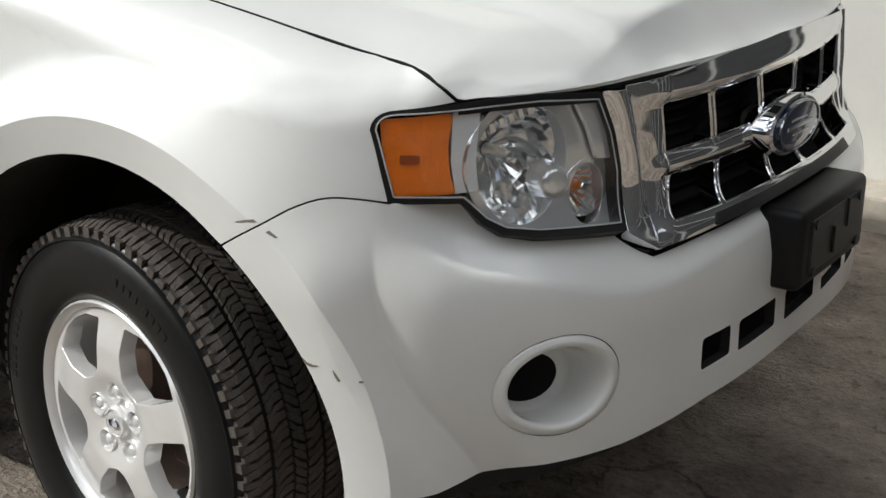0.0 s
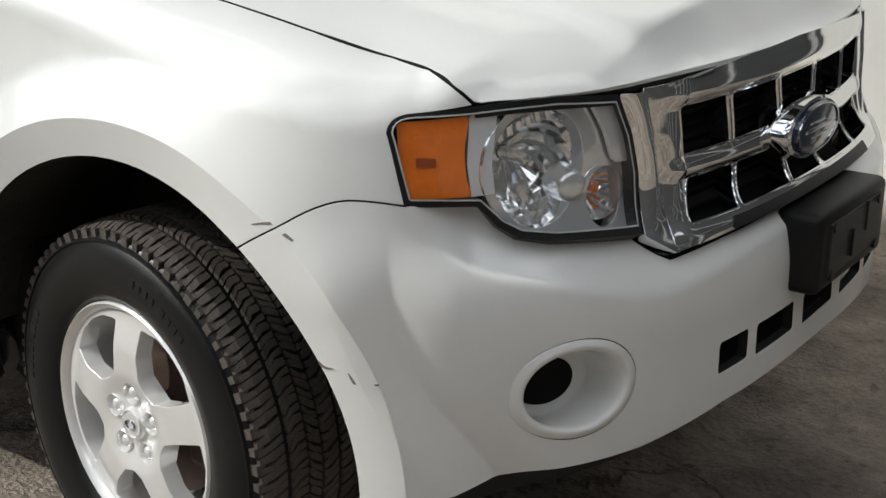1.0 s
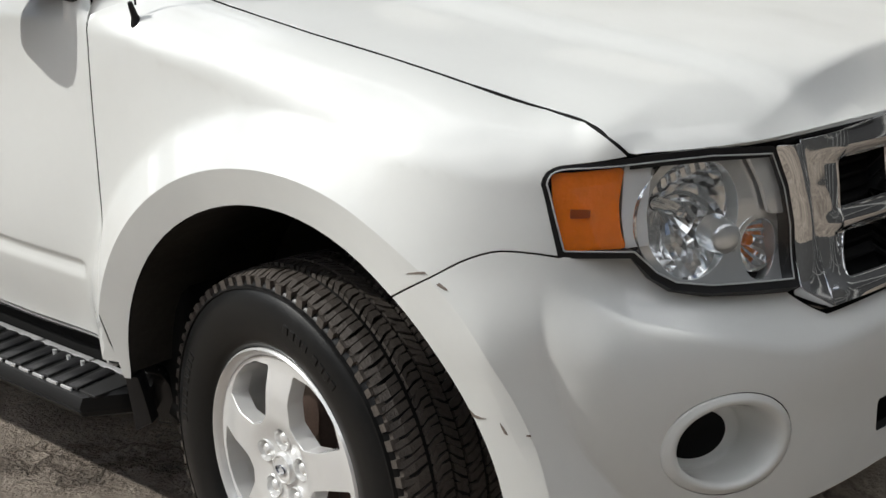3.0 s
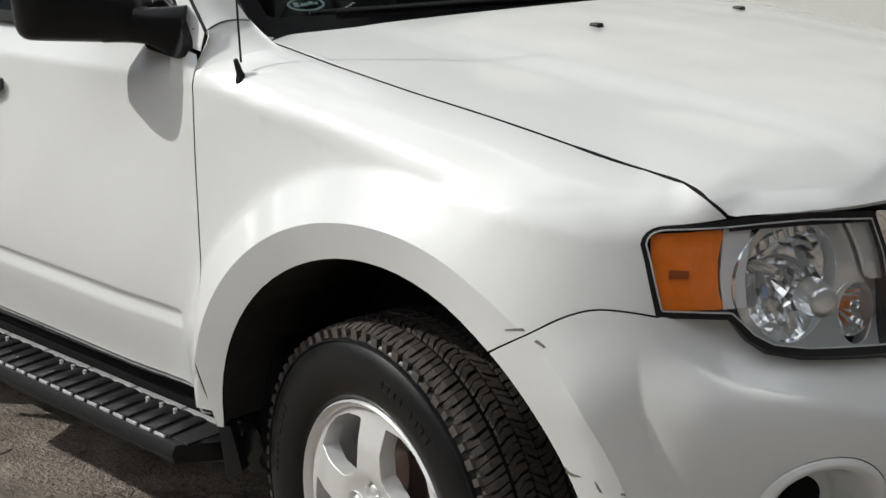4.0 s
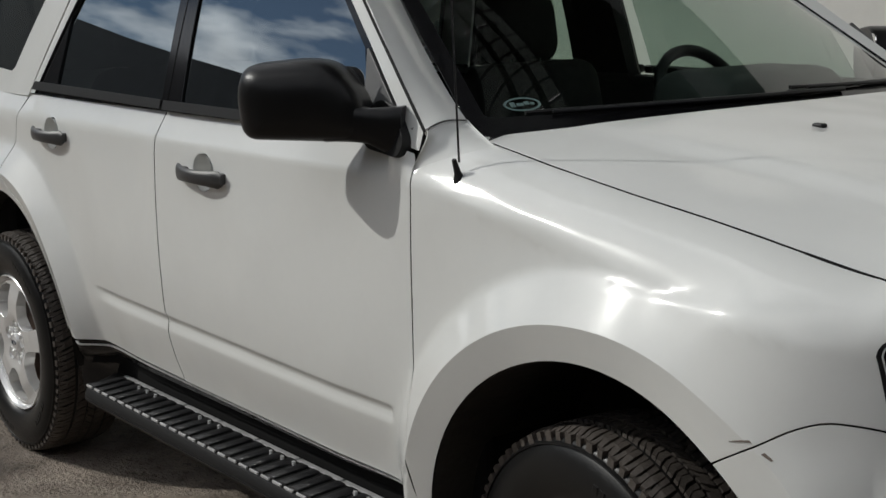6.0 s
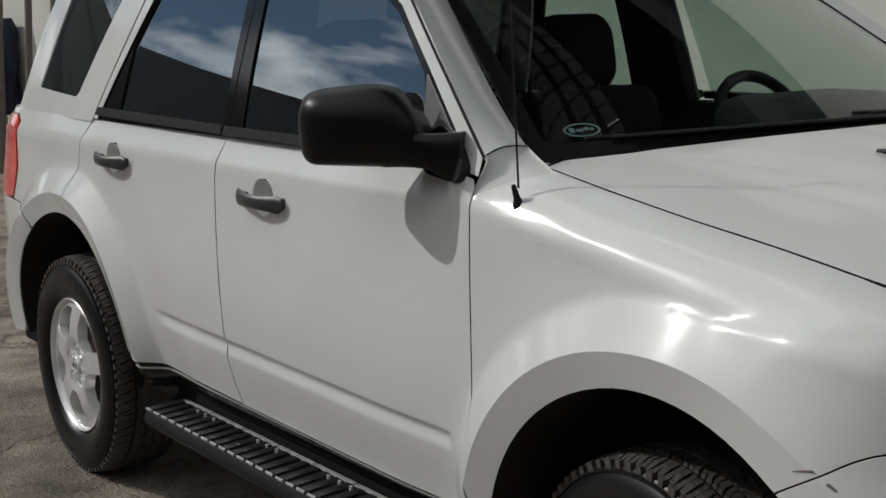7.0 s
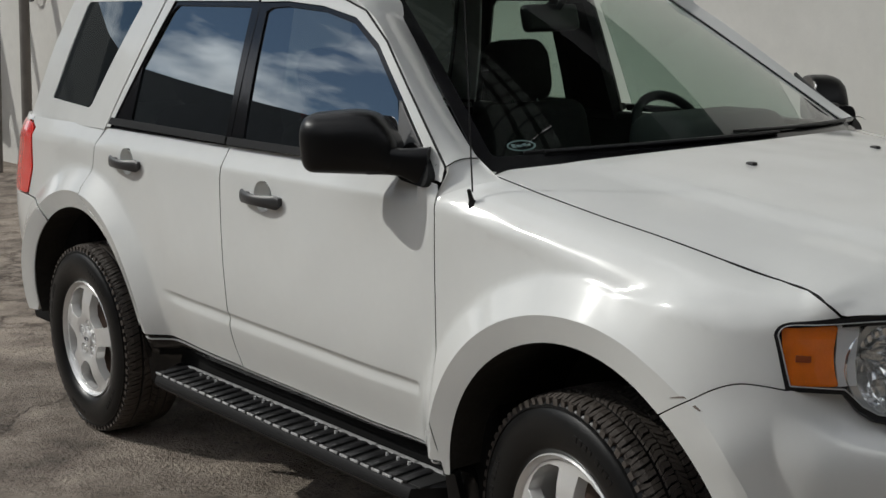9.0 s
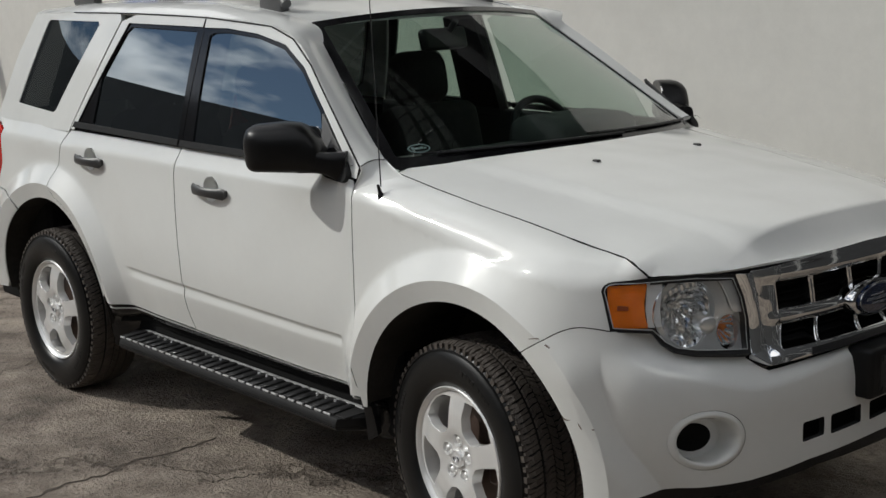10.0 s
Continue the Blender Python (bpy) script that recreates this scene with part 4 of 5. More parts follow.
def trim_fn(u, v):
    """A rounded upright bar between lamp and grille."""
    u, v = np.asarray(u, float), np.asarray(v, float)
    ul = np.maximum(curve([0.753, 0.845, 0.91, 0.972], [0.985, 0.977, 0.957, 0.923])(v), 0.985 + (0.753 - v) * 2.2)
    ur = curve([0.718, 0.845, 0.971], [1.062, 1.029, 0.990])(v)
    q = np.clip((u - ul) / np.maximum(ur - ul, 0.01), 0, 1)
    return shell(u, v) + (0.013 * np.sin(math.pi * q) * sstep(0.745, 0.81, v) - 0.005)[..., None] * np.array([0.93, -0.36, 0.0])


grille = surface("grille", [g_out] + openings, grille_fn, CHROME, car, 0.009, 0.035, 0.006, "chrome grille with ten dark openings and an oval badge")
for o in openings:
    ring = resample(o, 0.012)
    pts = grille_fn(ring[:, 0], ring[:, 1]) + np.array([0.0045, 0, 0])
    part("opening_trim", tube([tuple(p) for p in pts] + [tuple(pts[0])], 0.0032, 8), CHROME, grille, "", True)
us = np.linspace(1.06, UC2 - 1.06, 60)
for k in range(9):
    z = 0.756 + 0.0215 * k
    front = shell(us, np.full(60, z)) * (1, 1, 0) + (0, 0, z)
    inw = np.array([(p - np.array([0.28, YC, z])) / np.linalg.norm((p - np.array([0.28, YC, z]))) for p in front])
    vv = np.concatenate([front - inw * d + (0, 0, h) for d, h in ((0.048, 0.0), (0.046, 0.006), (0.062, 0.014), (0.064, 0.008))])
    ff = [(r * 60 + i, r * 60 + i + 1, (r + 1) % 4 * 60 + i + 1, (r + 1) % 4 * 60 + i) for r in range(4) for i in range(59)]
    mesh("slat", vv, ff, INNER, grille, smooth=False)
surface("grille_backing", [[(0.98, 0.70), (UC2 - 0.98, 0.70), (UC2 - 0.98, 0.98), (0.98, 0.98)]], shell, INNER, grille, 0.05, 0.004, -0.068)
for far in (False, True):
    surface("grille_side_trim", [rounded([(0.923, 0.972), (0.990, 0.971), (1.029, 0.845), (1.062, 0.718), (0.985, 0.753), (0.977, 0.845), (0.957, 0.91)], 0.008)], trim_fn, CHROME, grille, 0.006, 0.03, 0.001, "chrome trim beside the lamp", far)
surface("lower_chrome_gap", [[(1.24, 0.7275), (UC2 - 1.24, 0.7275), (UC2 - 1.24, 0.745), (1.24, 0.743)]], shell, BLACKP, grille, 0.03, 0.02, 0.007)


def oval_ring(profile, a, b, m, n=48, close=True):
    """Rings of an oval (a across, b up) stacked along x."""
    bm = bmesh.new()
    rings = [[bm.verts.new(m @ Vector((h, a * s * math.cos(2 * math.pi * k / n), b * s * math.sin(2 * math.pi * k / n)))) for k in range(n)] for s, h in profile]
    for r, q in zip(rings, rings[1:]):
        for k in range(n):
            bm.faces.new((r[k], r[(k + 1) % n], q[(k + 1) % n], q[k]))
    if close:
        bm.faces.new(rings[-1])
    return bm


BADGE = mat("dark_blue_badge", (0.01, 0.02, 0.06), 0.15, coat=1.0, vary=0.1)
em = Matrix.Translation((0.806, YC, 0.838))
part("badge_surround", oval_ring([(1.0, -0.03), (1.0, 0.022), (0.95, 0.032), (0.86, 0.034), (0.82, 0.028)], 0.125, 0.056, em), CHROME, grille, "chrome oval surround", True)
part("badge", oval_ring([(0.80, 0.02), (0.80, 0.036), (0.77, 0.040), (0.70, 0.041)], 0.125, 0.056, em), BADGE, grille, "dark blue oval badge with bright rim", True)
part("badge_rim", oval_ring([(0.76, 0.036), (0.76, 0.043), (0.72, 0.043), (0.72, 0.036)], 0.125, 0.056, em, close=False), CHROME, grille, "", True)
bm = bmesh.new()
for y0, y1, z0, z1 in ((-0.058, 0.058, -0.004, 0.003), (-0.040, 0.030, 0.010, 0.014), (-0.030, 0.045, -0.016, -0.012)):
    box(bm, 0.0405, 0.0425, y0, y1, z0, z1, 0.0008, em)
part("badge_mark", bm, CHROME, grille)

# black licence plate holder, empty
bm = bmesh.new()
box(bm, 0.835, 0.925, 0.755, 1.085, 0.575, 0.722, 0.016, seg=3)
plate = part("plate_holder", bm, TRIMB, car, "empty black plastic plate holder", True)
bm = bmesh.new()
box(bm, 0.905, 0.929, 0.79, 1.05, 0.60, 0.70, 0.006)
for y in (0.81, 1.03):
    for z in (0.602, 0.690):
        tube([(0.925, y, z), (0.932, y, z)], 0.009, 12, bm)
box(bm, 0.922, 0.934, 0.895, 0.903, 0.615, 0.665, 0.002)
box(bm, 0.922, 0.932, 0.965, 0.971, 0.645, 0.70, 0.002)
part("plate_ribs", bm, BLACKP, plate)

# washer nozzles
for k, y in enumerate((0.649, 1.157)):
    p = hood_fn(np.array([-0.006]), np.array([y]))[0]
    bm = bmesh.new()
    box(bm, -0.013, 0.012, -0.009, 0.009, -0.004, 0.008, 0.004, Matrix.Translation(p), 3)
    part("washer_nozzle", bm, BLACKP, car, "small black washer nozzle", True)

# antenna on the fender
a0 = Vector((-0.345, 0.044, 1.110))
bm = lathe([(0.001, 0.040), (0.0045, 0.038), (0.0065, 0.012), (0.010, 0.004), (0.014, -0.006), (0.015, -0.014)], 20, "z", None, Matrix.Translation(a0) @ pose(0, 0, 0, 18, 0, 0))
ant = part("antenna", bm, BLACKP, car, "thin black whip antenna", True)
part("whip", tube([a0 + Vector((0, 0, 0.03)), a0 + Vector((-0.03, 0.01, 0.40)), a0 + Vector((-0.06, 0.02, 0.78))], [0.0021, 0.0018, 0.0014], 8), BLACKP, ant)


# ---- wheels ----
def build_wheel(name):
    """A wheel about the y axis, its outer face towards -y."""
    w = new(name)
    w.parent = car
    prof = [(0.214, 0.030), (0.222, 0.012), (0.240, -0.002), (0.272, -0.010), (0.305, -0.009), (0.325, -0.002), (0.333, 0.003), (0.3345, 0.000), (0.3375, 0.001), (0.339, 0.0075), (0.344, 0.010), (0.350, 0.018), (0.3565, 0.035),
            (0.3595, 0.075), (0.3605, 0.12), (0.3595, 0.165), (0.3565, 0.205), (0.350, 0.222), (0.335, 0.232), (0.29, 0.248), (0.24, 0.24), (0.214, 0.21)]
    prof = [(0.2205 + (r - 0.2205) * 0.945 if r > 0.2205 else r, h) for r, h in prof]
    part("tyre", lathe(prof, 96), RUBBER, w, "black all-terrain tyre", True)
    bm = bmesh.new()
    rng = random.Random(3)
    count = 72
    # rows from the outer shoulder inwards: from, to, stagger, lean of the slots at three stations
    rows = [(0.014, 0.060, 0.0, (-0.10, 0.05, 0.30)), (0.070, 0.102, 0.35, (-0.25, 0.10, 0.20)), (0.108, 0.131, 0.1, (0.25, 0.0, -0.25)),
            (0.137, 0.168, 0.6, (-0.20, -0.10, 0.25)), (0.178, 0.222, 0.2, (-0.30, -0.05, 0.10))]
    halves = ((-0.45, -0.075), (0.055, 0.40))
    for r, (h0, h1, off, lean) in enumerate(rows):
        for k, (s0, s1) in itertools.product(range(count), halves):
            da = 2 * math.pi / count
            a = da * (k + off)
            zig = 0.05 * da * rng.uniform(-1, 1)
            notch = 0.10 if s0 < 0 else -0.06
            vs = []
            for rad in (0.338, 0.3585 - (0.0025 if r in (0, 4) else 0)):
                for hh, sk, nt in ((h0, lean[0], 0.0), (0.55 * h0 + 0.45 * h1, lean[1], notch), (h1, lean[2], 0.0)):
                    for side in (s0, s1):
                        aa = a + (side + sk + (nt if side == s1 else 0)) * da + zig * (1 if hh == h0 else -1)
                        rr = rad - (0.007 if (r == 0 and hh == h0) or (r == 4 and hh == h1) else 0)
                        vs.append(bm.verts.new((rr * math.cos(aa), hh, rr * math.sin(aa))))
            b, t = vs[:6], vs[6:]
            for i in (0, 2):
                bm.faces.new((t[i], t[i + 1], t[i + 3], t[i + 2]))
                bm.faces.new((b[i], b[i + 2], t[i + 2], t[i]))
                bm.faces.new((b[i + 1], t[i + 1], t[i + 3], b[i + 3]))
            bm.faces.new((b[0], t[0], t[1], b[1]))
            bm.faces.new((b[4], b[5], t[5], t[4]))
    # shoulder lugs on the outer sidewall
    for k in range(count):
        a = 2 * math.pi * (k + 0.25) / count
        r0, wide = (0.3275, 0.0085) if k % 2 else (0.334, 0.0065)
        box(bm, r0, 0.3485, 0.0065, 0.024, -wide, wide, 0.0, Matrix.Rotation(-a, 4, "Y"))
    part("tread", bm, TREADM, w, "worn blocky tread")
    # raised moulding on the sidewall: plain bars where letters are too worn to read
    for a0, cnt in ((50, 8), (150, 8), (250, 6), (315, 6)):
        for k in range(cnt):
            bm = box(bmesh.new(), 0.281, 0.296, -0.0112, -0.008, -0.0065, 0.0065, 0.001, Matrix.Rotation(-radians(a0 + 3.6 * k + 2.5 * (k > 3)), 4, "Y"))
            part("sidewall_bar", bm, RUBBER, w)
    # rim barrel and face
    part("rim_barrel", lathe([(0.2205, 0.020), (0.2205, 0.010), (0.217, 0.006), (0.211, 0.010), (0.204, 0.020), (0.198, 0.05), (0.190, 0.12), (0.192, 0.20), (0.214, 0.215)], 72), ALLOY, w, "silver rim lip", True)
    hole0 = [(-25, 0.188), (-12, 0.197), (0, 0.199), (12, 0.197), (25, 0.188), (22.5, 0.135), (15, 0.098), (0, 0.088), (-15, 0.098), (-22.5, 0.135)]
    polys = [[(0.203 * math.cos(2 * math.pi * k / 72), 0.203 * math.sin(2 * math.pi * k / 72)) for k in range(72)]]
    for s in range(5):
        polys.append(rounded([(r * math.cos(radians(90 + 36 + 72 * s + a)), r * math.sin(radians(90 + 36 + 72 * s + a))) for a, r in hole0], 0.006, 3))
        q = radians(90 + 72 * s)
        polys.append([(0.057 * math.cos(q) + 0.0195 * math.cos(2 * math.pi * k / 20), 0.057 * math.sin(q) + 0.0195 * math.sin(2 * math.pi * k / 20)) for k in range(20)])

    def face(u, v):
        r = np.hypot(u, v)
        return np.stack([u, 0.018 - 0.013 * sstep(0.04, 0.10, r) + 0.014 * sstep(0.13, 0.205, r), v], -1)

    surface("spoked_face", polys, face, ALLOY, w, 0.010, 0.034, 0.0, "five-spoke silver alloy face")
    part("hub_cap", lathe([(0.0005, 0.0080), (0.021, 0.0085), (0.022, 0.0105), (0.0235, 0.0105), (0.0245, 0.0075), (0.027, 0.0080), (0.0295, 0.012), (0.031, 0.03)], 36), ALLOY, w, "round centre cap", True)
    part("cap_badge", oval_ring([(1, 0.004), (1, -0.002), (0.8, -0.003)], 0.013, 0.008, Matrix.Rotation(radians(90), 4, "Z") @ Matrix.Translation((0.0085, 0, 0)) @ Matrix.Rotation(radians(180), 4, "Z")), BADGE, w)
    for s in range(5):
        q = radians(90 + 72 * s)
        m = Matrix.Translation((0.057 * math.cos(q), 0, 0.057 * math.sin(q)))
        part("lug_nut", lathe([(0.0005, 0.0125), (0.006, 0.0130), (0.0100, 0.0150), (0.0122, 0.0185), (0.0128, 0.024), (0.0130, 0.046)], 20, m=m), ALLOY, w, "", True)
        part("lug_recess", lathe([(0.0132, 0.046), (0.0150, 0.036), (0.0186, 0.016), (0.0198, 0.0115), (0.0210, 0.0112), (0.0222, 0.018)], 24, m=m), ALLOY, w, "", True)
    part("brake_disc", lathe([(0.03, 0.085), (0.15, 0.085), (0.15, 0.105), (0.03, 0.105)], 40), STEEL, w, "rusty brake disc", True)
    bm = bmesh.new()
    box(bm, 0.075, 0.165, 0.07, 0.14, -0.07, 0.07, 0.012)
    part("brake_caliper", bm, STEEL, w)
    bm = lathe([(0.0005, 0.16), (0.18, 0.16), (0.19, 0.155)], 40)
    part("brake_dust_shield", bm, INNER, w)
    return w


wheel = build_wheel("front_wheel")
wheel.matrix_basis = pose(0, 0.012, 0.3575, 0, 0, -7.5)
WHEEL_BASE = 2.619
for nm, m in (("rear_wheel", pose(-WHEEL_BASE, 0.012, 0.3575, 0, 6, 0)), ("rear_wheel", pose(-WHEEL_BASE, 2 * YC - 0.012, 0.3575, 0, 0, 180)), ("front_wheel", pose(0, 2 * YC - 0.012, 0.3575, 0, 0, 172.5))):
    c = copy_thing(wheel, m)
    c.name = nm


# ---- mirrors, handles, running boards, rack, wipers ----
def mirrored(ob):
    me = ob.data
    for v in me.vertices:
        v.co.y = 2 * YC - v.co.y
    me.flip_normals()


def build_mirror(far):
    bm = bmesh.new()
    rows = []
    # rounded housing: like sections through the swept-back head, from the glass side to the nose
    axis_t, axis_n, mid = Vector((-0.752, -0.659, 0)), Vector((0.659, -0.752, 0)), Vector((-0.692, -0.066, 1.236))

    def at(h, a, z):
        return mid + axis_n * h + axis_t * a + Vector((0, 0, z))

    # the outline of the head, seen along its axis: flat foot, high back, sloping towards the car
    edge = rounded([(-0.135, -0.078), (0.128, -0.072), (0.138, 0.030), (0.118, 0.076), (-0.010, 0.088), (-0.070, 0.078), (-0.128, 0.008)], 0.034, 6)
    for h, sy, sz, dy, dz in ((-0.062, 0.955, 0.93, 0.0, 0.0), (-0.056, 0.99, 0.985, 0, 0), (-0.045, 1.0, 1.0, 0, 0), (-0.005, 0.995, 0.99, 0.0, 0.0), (0.016, 0.965, 0.95, -0.002, -0.001), (0.034, 0.90, 0.86, -0.005, -0.003), (0.047, 0.78, 0.70, -0.009, -0.005), (0.054, 0.56, 0.46, -0.012, -0.007), (0.056, 0.30, 0.22, -0.013, -0.008)):
        rows.append([bm.verts.new(at(h, dy + a * sy, dz + z * sz)) for a, z in edge])
    n = len(edge)
    for r, q in zip(rows, rows[1:]):
        for k in range(n):
            bm.faces.new((r[k], r[(k + 1) % n], q[(k + 1) % n], q[k]))
    bm.faces.new(rows[-1])
    bm.faces.new(rows[0][::-1])
    m = part("door_mirror", bm, MIRRORM, car, "large black plastic door mirror", True)
    bm = bmesh.new()
    vs = [bm.verts.new(at(-0.0615, a, z)) for a, z in rounded([(-0.11, -0.068), (0.11, -0.068), (0.11, 0.068), (-0.11, 0.068)], 0.03)]
    vs2 = [bm.verts.new(at(-0.058, a, z)) for a, z in rounded([(-0.11, -0.068), (0.11, -0.068), (0.11, 0.068), (-0.11, 0.068)], 0.03)]
    bm.faces.new(vs)
    for k in range(len(vs)):
        bm.faces.new((vs[k], vs[(k + 1) % len(vs)], vs2[(k + 1) % len(vs)], vs2[k]))
    g = part("mirror_glass", bm, CHROME, m, "mirror glass")
    bm = bmesh.new()
    # stout neck, then the foot on the corner of the door
    rows = []
    for c, a, b in (((-0.650, -0.040, 1.208), 0.036, 0.046), ((-0.610, -0.014, 1.200), 0.030, 0.036), ((-0.575, 0.008, 1.194), 0.028, 0.034), ((-0.545, 0.032, 1.186), 0.032, 0.044), ((-0.528, 0.060, 1.178), 0.036, 0.054)):
        ax = Vector((0.78, 0.62, 0)).cross(Vector((0, 0, 1)))
        rows.append([bm.verts.new(Vector(c) + ax * a * p + Vector((0, 0, b * q))) for p, q in rounded([(-1, -1), (1, -1), (1, 1), (-1, 1)], 0.7, 5)])
    n = len(rows[0])
    for r, q in zip(rows, rows[1:]):
        for k in range(n):
            bm.faces.new((r[k], r[(k + 1) % n], q[(k + 1) % n], q[k]))
    bm.faces.new(rows[0][::-1])
    bm.faces.new(rows[-1])
    nk = part("mirror_neck", bm, MIRRORM, m, "", True)
    s = surface("mirror_base", [rounded([(-0.590, 1.238), (-0.545, 1.222), (-0.488, 1.165), (-0.492, 1.130), (-0.61, 1.142), (-0.640, 1.20)], 0.022, 5)], green, MIRRORM, m, 0.015, 0.03, 0.024)
    sail = surface("mirror_sail", [rounded([(-0.700, 1.338), (-0.508, 1.176), (-0.640, 1.176), (-0.668, 1.230)], 0.008)], green, SATIN, m, 0.02, 0.012, 0.004, "grey corner plate in the window")
    if far:
        for o in (m, g, nk, s, sail):
            mirrored(o)


build_mirror(False)
build_mirror(True)


def build_handle(x, z, parent, far):
    """A pull handle over a round finger recess."""
    m = Matrix.Translation((x - 0.028, 0, z)) @ Matrix.Diagonal((0.92, 1, 1, 1))
    y0 = float(side_y(z))
    bm = bmesh.new()
    n, rows = 14, []
    for k in range(15):
        t = k / 14
        px = -0.118 + 0.236 * t
        py = y0 - 0.012 - 0.020 * math.sin(math.pi * min(max(t * 1.05, 0), 1))
        hz, hy = 0.0165 + 0.006 * abs(2 * t - 1) ** 2, 0.009
        if k in (0, 14):
            hz, hy = hz * 0.6, hy * 0.6
        rows.append([bm.verts.new(m @ Vector((px, py + hy * math.cos(2 * math.pi * j / n), -0.004 * (t - 0.5) + hz * math.sin(2 * math.pi * j / n)))) for j in range(n)])
    for r, q in zip(rows, rows[1:]):
        for j in range(n):
            bm.faces.new((r[j], r[(j + 1) % n], q[(j + 1) % n], q[j]))
    bm.faces.new(rows[0])
    bm.faces.new(rows[-1])
    for px in (-0.098, 0.098):
        box(bm, px - 0.016, px + 0.016, y0 - 0.018, y0 + 0.012, -0.013, 0.013, 0.006, m)
    h = part("door_handle", bm, HANDLEM, parent, "dark grey pull handle", True)
    rb = bmesh.new()
    prof = [(1.0, -0.0015), (0.96, -0.0005), (0.88, 0.010), (0.70, 0.026), (0.45, 0.036), (0.0, 0.040)]
    rings = [[rb.verts.new(m @ Vector((0.052 * s * math.cos(2 * math.pi * k / 32) - 0.002, y0 + d, 0.046 * s * math.sin(2 * math.pi * k / 32) + 0.006))) for k in range(32)] for s, d in prof[:-1]]
    for r, q in zip(rings, rings[1:]):
        for k in range(32):
            rb.faces.new((r[k], r[(k + 1) % 32], q[(k + 1) % 32], q[k]))
    rb.faces.new(rings[-1])
    c = part("finger_recess", rb, PAINT, parent, "rounded recess behind the handle", True)
    if far:
        mirrored(h), mirrored(c)


doors = {(o.name.split(".")[0], "." in o.name): o for o in car.children if "door" in o.name and "mirror" not in o.name}
for far in (False, True):
    build_handle(-1.245, 1.030, doors[("front_door", far)], far)
    build_handle(-2.150, 1.058, doors[("rear_door", far)], far)


def build_step(far):
    """Running board: rounded black beam, ribbed tread plate with small studs."""
    bm = bmesh.new()
    x0, x1 = -1.995, -0.445
    prof = [(0.14, 0.372), (0.098, 0.372), (0.092, 0.387), (-0.052, 0.390), (-0.070, 0.385), (-0.080, 0.370), (-0.082, 0.362), (-0.079, 0.358), (-0.083, 0.357), (-0.074, 0.346), (-0.03, 0.338), (0.14, 0.338)]
    rows = []
    for k in range(25):
        t = k / 24
        x = x0 + (x1 - x0) * t
        e = min(1.0, 0.35 + 0.65 * sstep(0, 0.045, t)) * min(1.0, 0.45 + 0.55 * sstep(1.0, 0.96, t))
        rows.append([bm.verts.new((x, 0.14 - (0.14 - y) * float(e), z)) for y, z in prof])
    for r, q in zip(rows, rows[1:]):
        for j in range(len(prof)):
            bm.faces.new((r[j], r[(j + 1) % len(prof)], q[(j + 1) % len(prof)], q[j]))
    bm.faces.new(rows[0])
    bm.faces.new(rows[-1])
    beam = part("running_board", bm, TRIMB, car, "black running board with ribbed tread", True)
    obs = [beam]
    bm = bmesh.new()
    box(bm, x0 + 0.05, x1 - 0.04, -0.056, 0.080, 0.386, 0.392, 0.002)
    obs.append(part("tread_plate", bm, PLATEM, beam, "dark tread plate"))
    for k in range(28):
        x = x0 + 0.085 + k * 0.050
        bm = bmesh.new()
        box(bm, -0.0148, 0.0148, -0.060, 0.070, 0.390, 0.3980, 0.0025, Matrix.Translation((x, 0, 0)) @ Matrix(((1, -0.12, 0, 0), (0, 1, 0, 0), (0, 0, 1, 0), (0, 0, 0, 1))))
        obs.append(part("rib", bm, PADM, beam, "", True))
    for g in range(4):
        for k in range(3):
            x = x0 + 0.21 + g * 0.350 + 0.050 * k - 0.005
            obs.append(part("stud", tube([(x, 0.048, 0.392), (x, 0.048, 0.4025)], 0.0056, 8), STUDM, beam))
    for k in range(8):
        x = x0 + 0.06 + k * 0.185
        obs.append(part("edge_strip", box(bmesh.new(), x, x + 0.178, 0.074, 0.093, 0.386, 0.3955, 0.002), ALLOYGLINT, beam))
    for k in range(28):
        x = x0 + 0.055 + k * 0.050
        obs.append(part("edge_tooth", box(bmesh.new(), x, x + 0.036, -0.066, -0.0595, 0.386, 0.3925, 0.0015), ALLOYGLINT, beam))
    for o in obs:
        for v in o.data.vertices:
            v.co.y = 0.09 + (v.co.y - 0.09) * 0.78
            v.co.z -= 0.013
    if far:
        for o in obs:
            mirrored(o)


build_step(False)
build_step(True)

# roof rack: side rails on feet, one cross bar
for far in (False, True):
    y = 0.385
    pts = [(-1.28, y, 1.672), (-1.34, y, 1.70), (-1.5, y, 1.725), (-2.0, y - 0.01, 1.742), (-2.6, y - 0.005, 1.735), (-2.82, y, 1.70), (-2.90, y, 1.675)]
    rack = part("roof_rail", tube(pts, [0.020, 0.021, 0.019, 0.019, 0.019, 0.022, 0.022], 10), SATIN, car, "dark grey roof rail", True)
    feet = []
    for x, z in ((-1.36, 1.69), (-2.1, 1.71), (-2.78, 1.70)):
        bm = bmesh.new()
        box(bm, x - 0.07, x + 0.07, y - 0.022, y + 0.022, z - 0.05, z + 0.03, 0.012)
        feet.append(part("rail_foot", bm, SATIN, rack, "", True))
    if far:
        for o in [rack, *feet]:
            mirrored(o)
for x in (-1.62, -2.45):
    part("cross_bar", box(bmesh.new(), x - 0.03, x + 0.03, 0.38, 2 * YC - 0.38, 1.742, 1.762, 0.008), SATIN, car, "dark grey roof cross bar", True)

